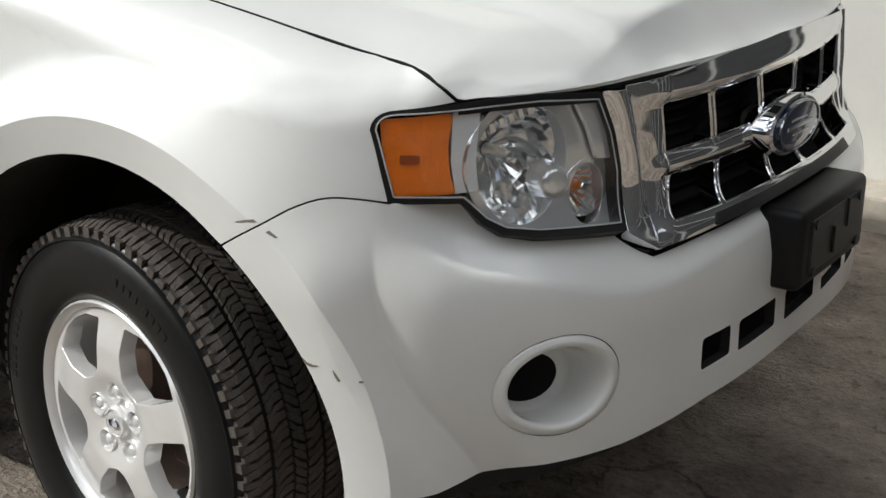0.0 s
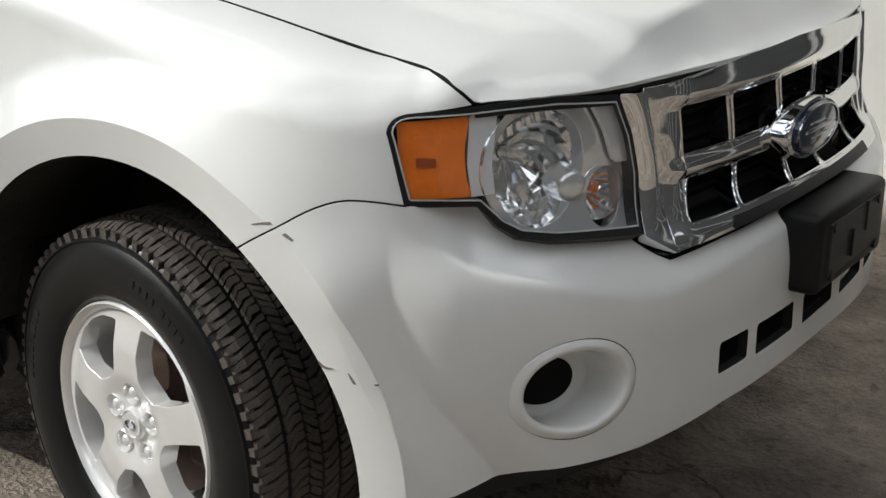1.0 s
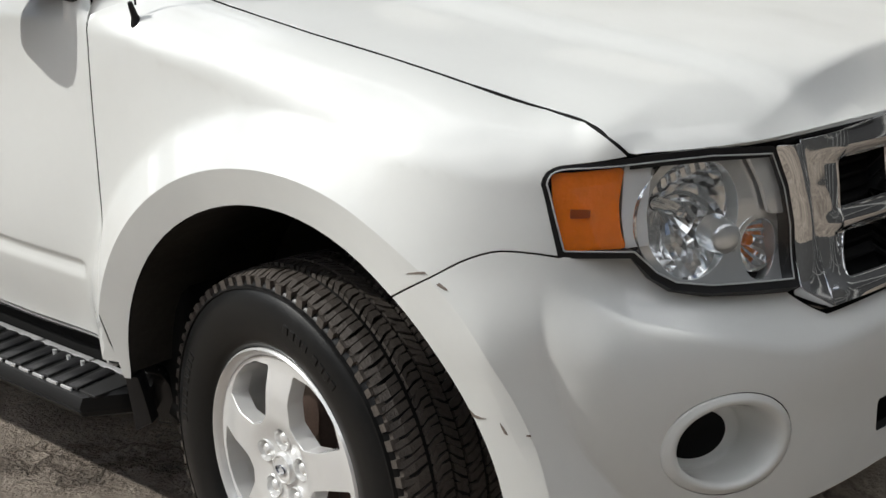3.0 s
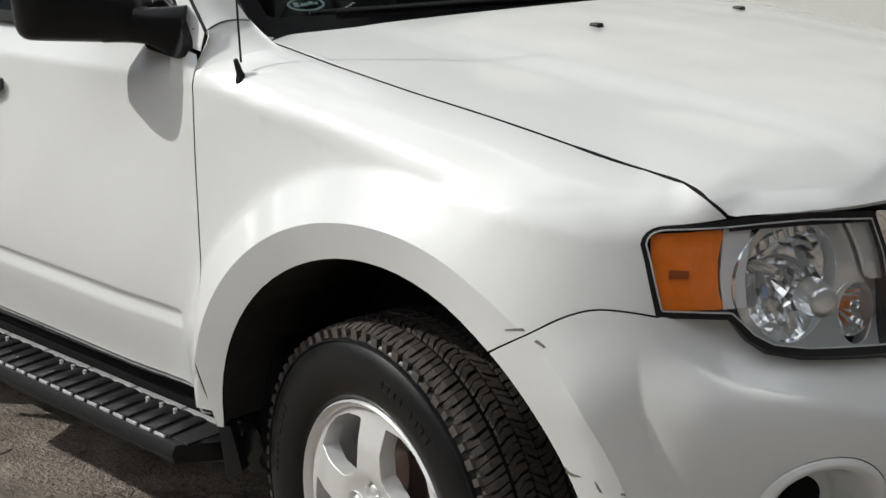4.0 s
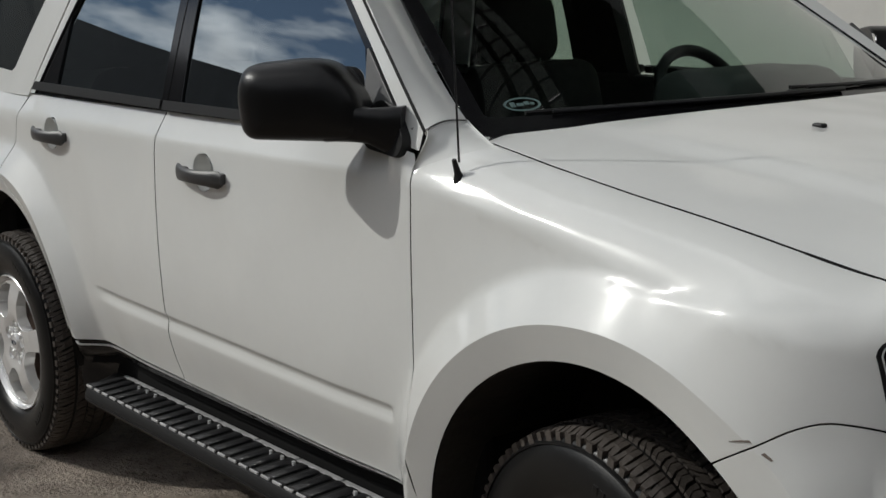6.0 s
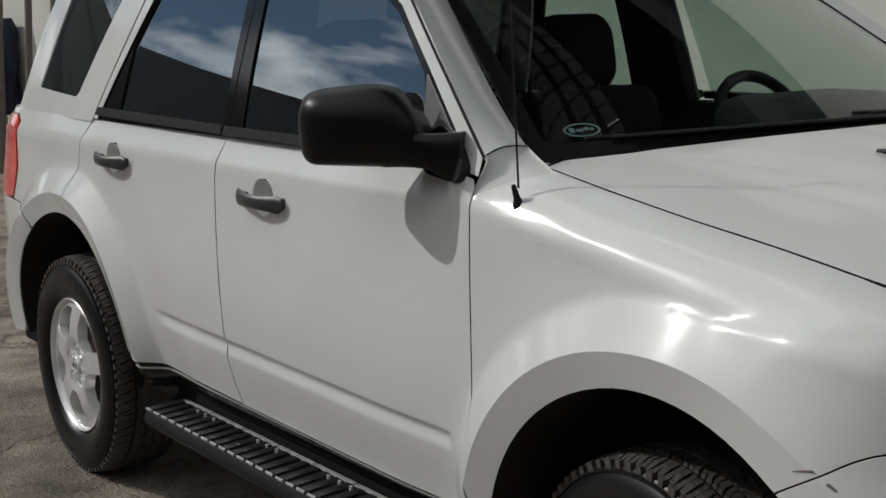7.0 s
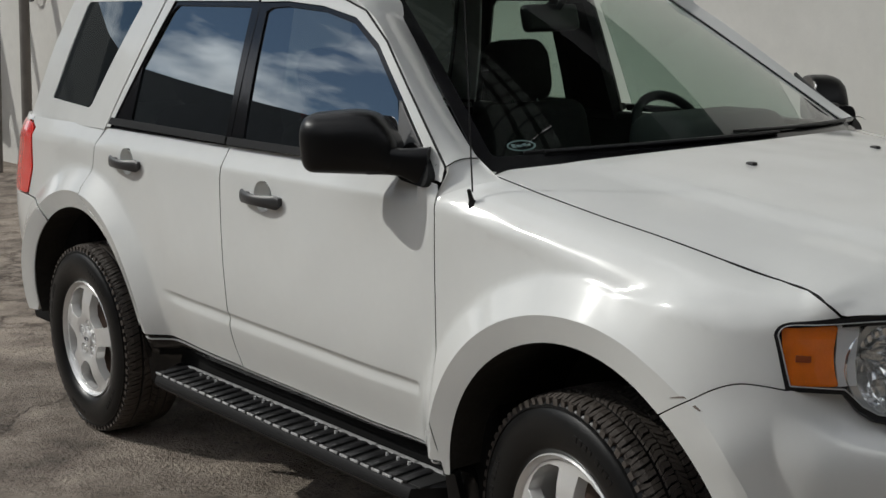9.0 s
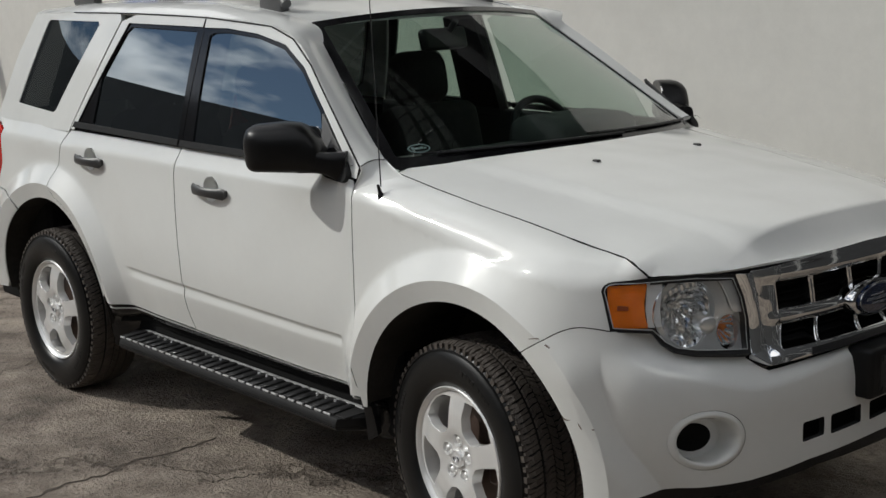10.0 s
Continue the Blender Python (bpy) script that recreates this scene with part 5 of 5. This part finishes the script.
# cowl and wipers
_cow = [(0.0, -0.06), (1.0, -0.06), (1.0, 0.035), (0.0, 0.035)]
surface("cowl_panel", [_cow], screen_fn, BLACKP, car, 0.03, 0.01, 0.002, "black plastic cowl")
for s0, s1, w0, w1 in ((0.60, 0.10, 0.035, 0.045), (0.97, 0.52, 0.035, 0.055)):
    ss, ww = np.linspace(s0, s1, 16), np.linspace(w0, w1, 16)
    pts = screen_fn(ss, ww) + np.array([0.006, 0, 0.010])
    arm = part("wiper", tube([tuple(p) for p in pts], [0.006] * 10 + [0.004] * 6, 6), BLACKP, car, "black wiper arm and blade", True)
    blade = screen_fn(np.linspace(s0 - 0.10, s1 - 0.03, 16), np.linspace(w0 + 0.012, w1 + 0.012, 16)) + np.array([0.003, 0, 0.005])
    part("wiper_blade", tube([tuple(p) for p in blade], 0.0045, 6), RUBBER, arm)
# sticker low in the windshield
STICKERM = mat("pale_blue_sticker", (0.20, 0.25, 0.28), 0.5, vary=0.25, scale=60)
sticker = surface("sticker", [ellipse((0.078, 0.108), 0.023, 0.025, 32), ellipse((0.078, 0.108), 0.0205, 0.0205, 32)], screen_fn, STICKERM, screen, 0.008, 0.001, -0.007, "oval pale blue sticker inside the glass")
for a, b, lo, hi in ((0.063, 0.069, 0.100, 0.117), (0.071, 0.0795, 0.102, 0.112), (0.081, 0.087, 0.105, 0.116), (0.0885, 0.093, 0.104, 0.112)):
    surface("sticker_bar", [[(a, lo), (b, lo), (b, hi), (a, hi)]], screen_fn, STICKERM, sticker, 0.02, 0.001, -0.007)

# ---- cabin ----
def build_seat(x, y, head=True):
    s = bmesh.new()
    box(s, x - 0.02, x + 0.50, y - 0.25, y + 0.25, 0.62, 0.78, 0.06, seg=3)
    seat = part("seat", s, CLOTH, car, "dark cloth seat with headrest", True)
    b = bmesh.new()
    box(b, -0.10, 0.07, -0.25, 0.25, 0.0, 0.54, 0.07, Matrix.Translation((x, y, 0.70)) @ pose(0, 0, 0, 0, -14, 0), 4)
    part("backrest", b, CLOTH, seat, "", True)
    if head:
        h = bmesh.new()
        box(h, -0.06, 0.06, -0.15, 0.15, -0.02, 0.21, 0.075, Matrix.Translation((x - 0.17, y, 1.235)) @ pose(0, 0, 0, 0, -10, 0), 5)
        part("headrest", h, CLOTH, seat, "rounded headrest", True)
        part("headrest_post", tube([(x - 0.14, y - 0.06, 1.19), (x - 0.165, y - 0.06, 1.30)], 0.006, 8), CHROME, seat)
        part("headrest_post", tube([(x - 0.14, y + 0.06, 1.19), (x - 0.165, y + 0.06, 1.30)], 0.006, 8), CHROME, seat)
    return seat


build_seat(-1.42, 0.52)
build_seat(-1.42, 1.29)
build_seat(-2.30, 0.52)
build_seat(-2.30, 1.29)
bm = bmesh.new()
box(bm, -0.85, -0.36, 0.16, 2 * YC - 0.16, 0.80, 1.145, 0.06, seg=4)
box(bm, -0.86, -0.56, 1.06, 1.54, 1.02, 1.235, 0.07, seg=4)
part("dashboard", bm, DASH, car, "dark grey dashboard with instrument hood", True)
n1, n2 = 40, 10
bm = bmesh.new()
wm = Matrix.Translation((-0.88, 1.33, 1.125)) @ pose(0, 0, 0, 0, 62, 0)
rings = [[bm.verts.new(wm @ Vector(((0.165 + 0.016 * math.cos(2 * math.pi * j / n2)) * math.cos(2 * math.pi * i / n1), (0.165 + 0.016 * math.cos(2 * math.pi * j / n2)) * math.sin(2 * math.pi * i / n1), 0.017 * math.sin(2 * math.pi * j / n2)))) for j in range(n2)] for i in range(n1)]
for i in range(n1):
    for j in range(n2):
        bm.faces.new((rings[i][j], rings[(i + 1) % n1][j], rings[(i + 1) % n1][(j + 1) % n2], rings[i][(j + 1) % n2]))
wheel_s = part("steering_wheel", bm, BLACKP, car, "black four-spoke steering wheel", True)
bm = bmesh.new()
box(bm, -0.06, 0.07, -0.075, 0.075, -0.03, 0.02, 0.02, wm)
box(bm, -0.01, 0.06, -0.18, 0.18, -0.02, 0.005, 0.01, wm)
part("steering_hub", bm, BLACKP, wheel_s, "", True)
bm = bmesh.new()
box(bm, -0.02, 0.018, -0.135, 0.135, -0.042, 0.042, 0.017, Matrix.Translation((-0.985, YC - 0.02, 1.530)) @ pose(0, 0, 0, 0, -12, 12), 3)
rv = part("interior_mirror", bm, TRIMB, car, "black interior mirror", True)
part("mirror_stalk", tube([(-0.97, YC, 1.56), (-0.935, YC, 1.60)], 0.012, 8), BLACKP, rv)
bm = bmesh.new()
box(bm, -3.35, -0.35, 0.10, 2 * YC - 0.10, 0.30, 0.62, 0.02)
box(bm, -3.30, -2.75, 0.10, 2 * YC - 0.10, 0.60, 0.95, 0.05)
part("cabin_floor", bm, INNER, car)
for far in (False, True):
    y0, y1 = (0.075, 0.12) if not far else (2 * YC - 0.12, 2 * YC - 0.075)
    part("door_lining", box(bmesh.new(), -2.36, -0.52, y0, y1, 0.62, 1.165, 0.02), DASH, car, "dark door lining")
    surface("centre_pillar", [[(-1.75, 1.16), (-1.50, 1.16), (-1.52, 1.60), (-1.72, 1.60)] if far else [(-1.56, 1.16), (-1.43, 1.16), (-1.48, 1.60), (-1.60, 1.60)]], green, CLOTH if far else DASH, car, 0.06, 0.04, -0.045, "dark centre pillar trim", far=far)
surface("headliner", [[(-1.12, 0.40), (-1.12, 2 * YC - 0.40), (-3.1, 2 * YC - 0.42), (-3.1, 0.42)][::-1]], lambda x, y: roof_fn(x, y), mat("grey_headliner", (0.22, 0.22, 0.21), 0.9, vary=0.05), car, 0.08, 0.004, -0.03)
surface("rear_window", [[(-1.38 + YC, 0.0), (1.38 - YC, 0.0), (1.32 - YC, 1.0), (-1.32 + YC, 1.0)]], lambda a, t: np.stack([-3.44 + 0.26 * t + 0.25 * a**2, YC - np.asarray(a), 1.17 + 0.46 * t], -1), DARKGLASS, car, 0.06, 0.005, 0.0, "dark rear window")
# underbody
bm = bmesh.new()
box(bm, -3.3, 0.45, 0.30, 2 * YC - 0.30, 0.24, 0.34, 0.02)
box(bm, -0.10, 0.10, 0.22, 2 * YC - 0.22, 0.30, 0.42, 0.03)
box(bm, -0.42, 0.62, 0.36, 2 * YC - 0.36, 0.34, 0.90, 0.03)
part("underbody", bm, INNER, car)

# ---- ground, wall, yard ----
def ground_mat():
    m = bpy.data.materials.new("worn_concrete")
    m.use_nodes = True
    n, l = m.node_tree.nodes, m.node_tree.links
    p = n["Principled BSDF"]
    co = n.new("ShaderNodeTexCoord")
    big, mid, fine = (n.new("ShaderNodeTexNoise") for _ in range(3))
    for t, s, d in ((big, 0.55, 4), (mid, 3.2, 8), (fine, 60, 6)):
        t.inputs["Scale"].default_value, t.inputs["Detail"].default_value, t.inputs["Roughness"].default_value = s, d, 0.62
        l.new(co.outputs["Object"], t.inputs["Vector"])
    ramp = n.new("ShaderNodeValToRGB")
    e = ramp.color_ramp.elements
    e[0].position, e[0].color = 0.40, (0.155, 0.125, 0.101, 1)
    e[1].position, e[1].color = 0.60, (0.47, 0.395, 0.325, 1)
    e.new(0.49).color = (0.295, 0.245, 0.200, 1)
    add = n.new("ShaderNodeMath")
    add.operation = "MULTIPLY_ADD"
    add.inputs[1].default_value = 0.35
    l.new(big.outputs["Fac"], add.inputs[0])
    sc = n.new("ShaderNodeMath")
    sc.operation = "MULTIPLY"
    sc.inputs[1].default_value = 0.66
    l.new(mid.outputs["Fac"], sc.inputs[0])
    l.new(sc.outputs[0], add.inputs[2])
    l.new(add.outputs[0], ramp.inputs["Fac"])
    # cracks
    wob = n.new("ShaderNodeVectorMath")
    wob.operation = "MULTIPLY_ADD"
    wob.inputs[1].default_value = (0.9, 0.9, 0.9)
    l.new(mid.outputs["Color"], wob.inputs[0])
    l.new(co.outputs["Object"], wob.inputs[2])
    vo = n.new("ShaderNodeTexVoronoi")
    vo.feature = "DISTANCE_TO_EDGE"
    vo.inputs["Scale"].default_value = 0.42
    l.new(wob.outputs[0], vo.inputs["Vector"])
    cr = n.new("ShaderNodeMapRange")
    cr.inputs["From Min"].default_value, cr.inputs["From Max"].default_value = 0.0, 0.012
    l.new(vo.outputs["Distance"], cr.inputs["Value"])
    mx = n.new("ShaderNodeMixRGB")
    mx.blend_type = "MULTIPLY"
    mx.inputs["Fac"].default_value = 1.0
    cc = n.new("ShaderNodeValToRGB")
    cc.color_ramp.elements[0].color = (0.55, 0.52, 0.50, 1)
    l.new(cr.outputs["Result"], cc.inputs["Fac"])
    l.new(ramp.outputs["Color"], mx.inputs["Color1"])
    l.new(cc.outputs["Color"], mx.inputs["Color2"])
    pit = n.new("ShaderNodeTexNoise")
    pit.inputs["Scale"].default_value, pit.inputs["Detail"].default_value = 26, 3
    l.new(co.outputs["Object"], pit.inputs["Vector"])
    pr = n.new("ShaderNodeMapRange")
    pr.inputs["From Min"].default_value, pr.inputs["From Max"].default_value = 0.60, 0.70
    pr.inputs["To Min"].default_value, pr.inputs["To Max"].default_value = 1.0, 0.62
    l.new(pit.outputs["Fac"], pr.inputs["Value"])
    pm = n.new("ShaderNodeMixRGB")
    pm.blend_type = "MULTIPLY"
    pm.inputs["Fac"].default_value = 1.0
    l.new(mx.outputs["Color"], pm.inputs["Color1"])
    l.new(pr.outputs["Result"], pm.inputs["Color2"])
    mx = pm
    fx = n.new("ShaderNodeMixRGB")
    fx.blend_type = "OVERLAY"
    fx.inputs["Fac"].default_value = 0.35
    l.new(mx.outputs["Color"], fx.inputs["Color1"])
    l.new(fine.outputs["Fac"], fx.inputs["Color2"])
    l.new(fx.outputs["Color"], p.inputs["Base Color"])
    p.inputs["Roughness"].default_value = 0.85
    hs = n.new("ShaderNodeMath")
    hs.operation = "MULTIPLY_ADD"
    hs.inputs[1].default_value = 0.6
    l.new(cr.outputs["Result"], hs.inputs[0])
    l.new(fine.outputs["Fac"], hs.inputs[2])
    h2 = n.new("ShaderNodeMath")
    h2.operation = "MULTIPLY_ADD"
    h2.inputs[1].default_value = 1.3
    l.new(mid.outputs["Fac"], h2.inputs[0])
    l.new(hs.outputs[0], h2.inputs[2])
    bu = n.new("ShaderNodeBump")
    bu.inputs["Strength"].default_value, bu.inputs["Distance"].default_value = 1.0, 0.030
    l.new(h2.outputs[0], bu.inputs["Height"])
    l.new(bu.outputs["Normal"], p.inputs["Normal"])
    return m


GROUND = ground_mat()
WALLM = mat("whitewashed_wall", (0.70, 0.69, 0.65), 0.9, vary=0.08, scale=0.9, bump=0.18, bscale=9)


def ground_z(x, y):
    """Low swells, and the finer relief of a worn slab; level where the tyres stand."""
    if not (-9 < x < 4 and -6 < y < 3):
        return 0.0
    flat = float(sstep(0.25, 0.8, min(math.hypot(x, y - 0.1), math.hypot(x + 2.619, y - 0.1))))
    edge = float(sstep(0.0, 0.8, min(x + 9, 4 - x, y + 6, 3 - y)))
    z = 0.018 * (noise.noise(Vector((x * 0.8, y * 0.8, 3))) - 0.1)
    z += 0.011 * noise.noise(Vector((x * 2.4, y * 3.4, 7))) + 0.007 * noise.noise(Vector((x * 6.5, y * 9.0, 11))) - 0.006 * max(0.0, noise.noise(Vector((x * 4.0, y * 5.0, 19)))) ** 0.5
    return (z - 0.004) * flat * edge


def span(marks):
    """Stations along a line: (from, to, step) one after another."""
    out = []
    for a, b, step in marks:
        k = int(round((b - a) / step))
        out += [a + (b - a) * q / k for q in range(k)]
    return out


gxs = [-300, -60, -20] + span(((-9, -5.6, 0.2), (-5.6, 1.8, 0.055), (1.8, 4.0, 0.2))) + [4.0, 10, 60, 300]
gys = [-300, -60, -12] + span(((-6, -2.0, 0.2), (-2.0, 0.9, 0.055), (0.9, 3.0, 0.2))) + [3.0, 60, 300]
gv = [(x, y, ground_z(x, y)) for x in gxs for y in gys]
gf = [(i * len(gys) + j, (i + 1) * len(gys) + j, (i + 1) * len(gys) + j + 1, i * len(gys) + j + 1) for i in range(len(gxs) - 1) for j in range(len(gys) - 1)]
ground = tagged(mesh("ground", gv, gf, GROUND), "worn brown-grey concrete yard with cracks", "ground", kind="structure")

# one long eroded crack in the slab
# dark dirt colour that also holds the shade inside the crack
CRACKM = mat("crack_shadowed_dirt", (0.085, 0.068, 0.054), 0.95, vary=0.4, scale=12, bump=0.5, bscale=60)


def crack(name, a, b, width, seed):
    bm = bmesh.new()
    a, b = Vector(a), Vector(b)
    d = (b - a).normalized()
    side = Vector((-d.y, d.x))
    rows = []
    for k in range(90):
        t = k / 89
        w = width * (0.25 + abs(noise.noise(Vector((t * 9 + seed, 1, 0)))) * 1.6) * math.sin(math.pi * min(max(t, 0.02), 0.98)) ** 0.4
        p = a + (b - a) * t + side * (0.05 * noise.noise(Vector((t * 5 + seed, 5, 0))) + 0.016 * noise.noise(Vector((t * 26 + seed, 9, 0))))
        rows.append([bm.verts.new((p.x + side.x * q, p.y + side.y * q, ground_z(p.x + side.x * q, p.y + side.y * q) + h)) for q, h in ((w, 0.001), (0.2 * w, 0.004), (-w, 0.001))])
    for r, q in zip(rows, rows[1:]):
        for i in (0, 1):
            bm.faces.new((r[i], r[i + 1], q[i + 1], q[i]))
    part(name, bm, CRACKM, ground, "eroded crack in the concrete", True)


crack("ground_crack", (-1.50, -1.0), (-1.57, 0.16), 0.022, 1.0)
crack("ground_crack", (-1.19, -0.16), (-1.12, 0.06), 0.006, 4.0)
bm = bmesh.new()
box(bm, -26, 1.5, 3.15, 3.40, -0.02, 3.3)
tagged(part("wall_north", bm, WALLM, None), "tall whitewashed plaster wall behind the car", "wall", kind="structure")
bm = bmesh.new()
box(bm, -8.0, 1.5, 2.93, 3.148, -0.02, 0.12, 0.012)
tagged(part("wall_ledge", bm, mat("rough_plaster", (0.52, 0.47, 0.40), 0.95, vary=0.2, scale=4, bump=0.5, bscale=30), None), "low rough plaster ledge along the wall", "ledge", kind="structure")
DARKWALL = mat("dark_shed_cladding", (0.035, 0.036, 0.038), 0.8, vary=0.3, scale=1.5)
bm = bmesh.new()
box(bm, -26.5, -26, -14, 3.4, -0.02, 3.0)
tagged(part("wall_west", bm, WALLM, None), "whitewashed end wall of the yard", "wall", kind="structure")
# its gable roof line climbs towards the west
bm = bmesh.new()
roofline = [(30, 6.0), (-20, 7.4), (-28, 8.5), (-33.4, 9.4), (-37, 10.1), (-42, 11.2), (-52, 13.6), (-62, 16.2), (-80, 20.5), (-110, 28), (-150, 34)]
for y in (-14.0, -14.6):
    bm.faces.new([bm.verts.new(p) for p in [(30, y, -0.02)] + [(x, y, z) for x, z in roofline] + [(-150, y, -0.02)]])
bm.verts.ensure_lookup_table()
half = len(bm.verts) // 2
for k in range(half):
    bm.faces.new((bm.verts[k], bm.verts[(k + 1) % half], bm.verts[half + (k + 1) % half], bm.verts[half + k]))
tagged(part("wall_south", bm, DARKWALL, None), "dark shed front across the yard", "wall", kind="structure")
# unseen dark screen, added to darken the bumper and the ground before it
bm = bmesh.new()
box(bm, 7, 7.4, -14, 3.4, -0.02, 7.0)
tagged(part("shade_screen_east", bm, mat("dark_shade_screen", (0.042, 0.042, 0.042), 0.9, vary=0.25, scale=1.2, bump=0.2, bscale=9), None), "unseen dark screen added to keep skylight off the car's front", "wall", kind="structure")
# unseen dark panel, added only as something for the chrome to reflect
bm = bmesh.new()
box(bm, 1.5, 7, 3.20, 3.36, -0.02, 3.3)
gate = tagged(part("reflected_panel", bm, DARKWALL, None), "unseen dark panel added beside the white wall for the chrome to reflect", "gate", kind="structure")
# made-up pale bars on it that give the grille bright streaks
STREAKBAR = mat("grey_streak_bar", (0.34, 0.34, 0.33), 0.6, vary=0.2)
for k in range(5):
    part("gate_bar", box(bmesh.new(), 1.6 + 1.3 * k, 1.67 + 1.3 * k, 3.14, 3.198, 0.05, 3.2, 0.01), STREAKBAR, gate)
part("gate_bar", box(bmesh.new(), 1.55, 6.95, 3.08, 3.137, 1.5, 1.56, 0.01), STREAKBAR, gate)
# dark shed behind the wall
bm = bmesh.new()
box(bm, -40, 20, 5.6, 6.0, -0.02, 9.5)
tagged(part("shed_north", bm, DARKWALL, None), "tall dark shed behind the wall", "building", kind="structure")
# high open canopy: pale translucent sheets on dark bars at its edge, dark sheets beyond
SHEETM = bpy.data.materials.new("translucent_roof_sheet")
SHEETM.use_nodes = True
_n, _l = SHEETM.node_tree.nodes, SHEETM.node_tree.links
_t = _n.new("ShaderNodeBsdfTranslucent")
_t.inputs["Color"].default_value = (0.30, 0.31, 0.30, 1)
_l.new(_t.outputs[0], _n["Material Output"].inputs["Surface"])
bm = bmesh.new()
box(bm, -5, 2, 2.66, 5.2, 7.0, 7.08)
canopy = tagged(part("canopy_roof", bm, DARKWALL, None), "high dark canopy roof with pale translucent edge sheets", "roof", kind="structure")
part("edge_sheet", box(bmesh.new(), -5, 2, 0.9, 1.56, 7.0, 7.06), DARKWALL, canopy)
for k in range(7):
    part("roof_sheet", box(bmesh.new(), -5 + k, -4.02 + k, 1.62, 2.64, 7.03, 7.034), SHEETM, canopy)
for y in (1.56, 1.95, 2.3, 2.62):
    part("roof_bar", box(bmesh.new(), -5, 2, y, y + 0.07, 6.92, 7.02), DARKWALL, canopy)
for k in range(36):
    part("roof_batten", box(bmesh.new(), -5 + 0.2 * k, -4.98 + 0.2 * k, 1.6, 2.64, 6.97, 7.02), DARKWALL, canopy)
for x in (-4.8, 1.8):
    part("canopy_post", box(bmesh.new(), x - 0.06, x + 0.06, 3.6, 3.72, 0, 7.0), DARKWALL, canopy)
# loose things along the wall
POLEM = mat("weathered_pole", (0.13, 0.115, 0.10), 0.7, vary=0.3, scale=8)
for x0, x1, z1, r in ((-12.35, -11.75, 3.1, 0.045), (-11.45, -10.95, 3.0, 0.035), (-10.75, -10.2, 3.05, 0.05), (-13.1, -12.9, 2.9, 0.04)):
    tagged(part("pole", tube([(x1, 2.75, 0.0), (x0, 3.10, z1)], r, 10), POLEM, None, "", True), "weathered pole leaning against the white wall", "pole", "poles leaning on the wall")
for k, (x, z, dz) in enumerate(((-12.0, 2.7, 0.5), (-11.1, 2.8, 0.9), (-10.4, 2.75, 0.6))):
    pts = [(x + 0.9 * t, 3.09, z - dz * math.sin(math.pi * t) * 1.6 * (1 - 0.4 * t)) for t in [i / 12 for i in range(13)]]
    tagged(part("cable", tube(pts, 0.012, 6), BLACKP, None, "", True), "thin dark cable hanging slack on the wall", "cable", "cables on the wall")


def cloth(name, x, y, z0, z1, w, material, label, seed):
    bm = bmesh.new()
    n, m2 = 14, 18
    rows = []
    for j in range(m2):
        t = j / (m2 - 1)
        ww = w * (0.55 + 0.45 * math.sin(math.pi * (0.15 + 0.75 * t)))
        ring = []
        for i in range(n):
            a = 2 * math.pi * i / n
            q = noise.noise(Vector((math.cos(a) * 1.3 + seed, math.sin(a) * 1.3, t * 3)))
            ring.append(bm.verts.new((x + ww * math.cos(a) * (1 + 0.5 * q), y + 0.14 * math.sin(a) * (1 + 0.8 * q), z0 + (z1 - z0) * t)))
        rows.append(ring)
    for r, s in zip(rows, rows[1:]):
        for i in range(n):
            bm.faces.new((r[i], r[(i + 1) % n], s[(i + 1) % n], s[i]))
    bm.faces.new(rows[0][::-1])
    bm.faces.new(rows[-1])
    return tagged(part(name, bm, material, None, "", True), label, "cloth")


cloth("hanging_rag", -12.2, 2.95, 0.55, 1.5, 0.22, mat("dark_blue_cloth", (0.02, 0.025, 0.05), 0.9, vary=0.4, scale=9), "dark blue rag hanging on the wall", 2.0)
cloth("hanging_sack", -12.55, 2.95, 0.42, 1.6, 0.20, mat("pale_sack", (0.42, 0.40, 0.38), 0.9, vary=0.3, scale=9), "pale crumpled sack hanging on the wall", 7.0)
bm = bmesh.new()
box(bm, -13.9, -12.6, 2.5, 3.1, 0.0, 0.42, 0.05, seg=3)
tagged(part("trough", bm, mat("dark_trough", (0.03, 0.03, 0.032), 0.7, vary=0.3, scale=5), None, "", True), "low dark trough on the ground by the wall", "trough")
bm = bmesh.new()
box(bm, -7.6, -4.8, 3.10, 3.148, 2.02, 2.6, 0.01)
banner = tagged(part("banner", bm, mat("blue_banner", (0.02, 0.09, 0.42), 0.6, vary=0.15, scale=3), None), "blue banner fixed to the white wall", "banner")
bm = bmesh.new()
for k in range(7):
    box(bm, -7.3 + 0.34 * k, -7.1 + 0.34 * k, 3.088, 3.099, 2.1, 2.22)
part("banner_marks", bm, mat("banner_white", (0.75, 0.75, 0.75), 0.6), banner, "white bars on the banner")
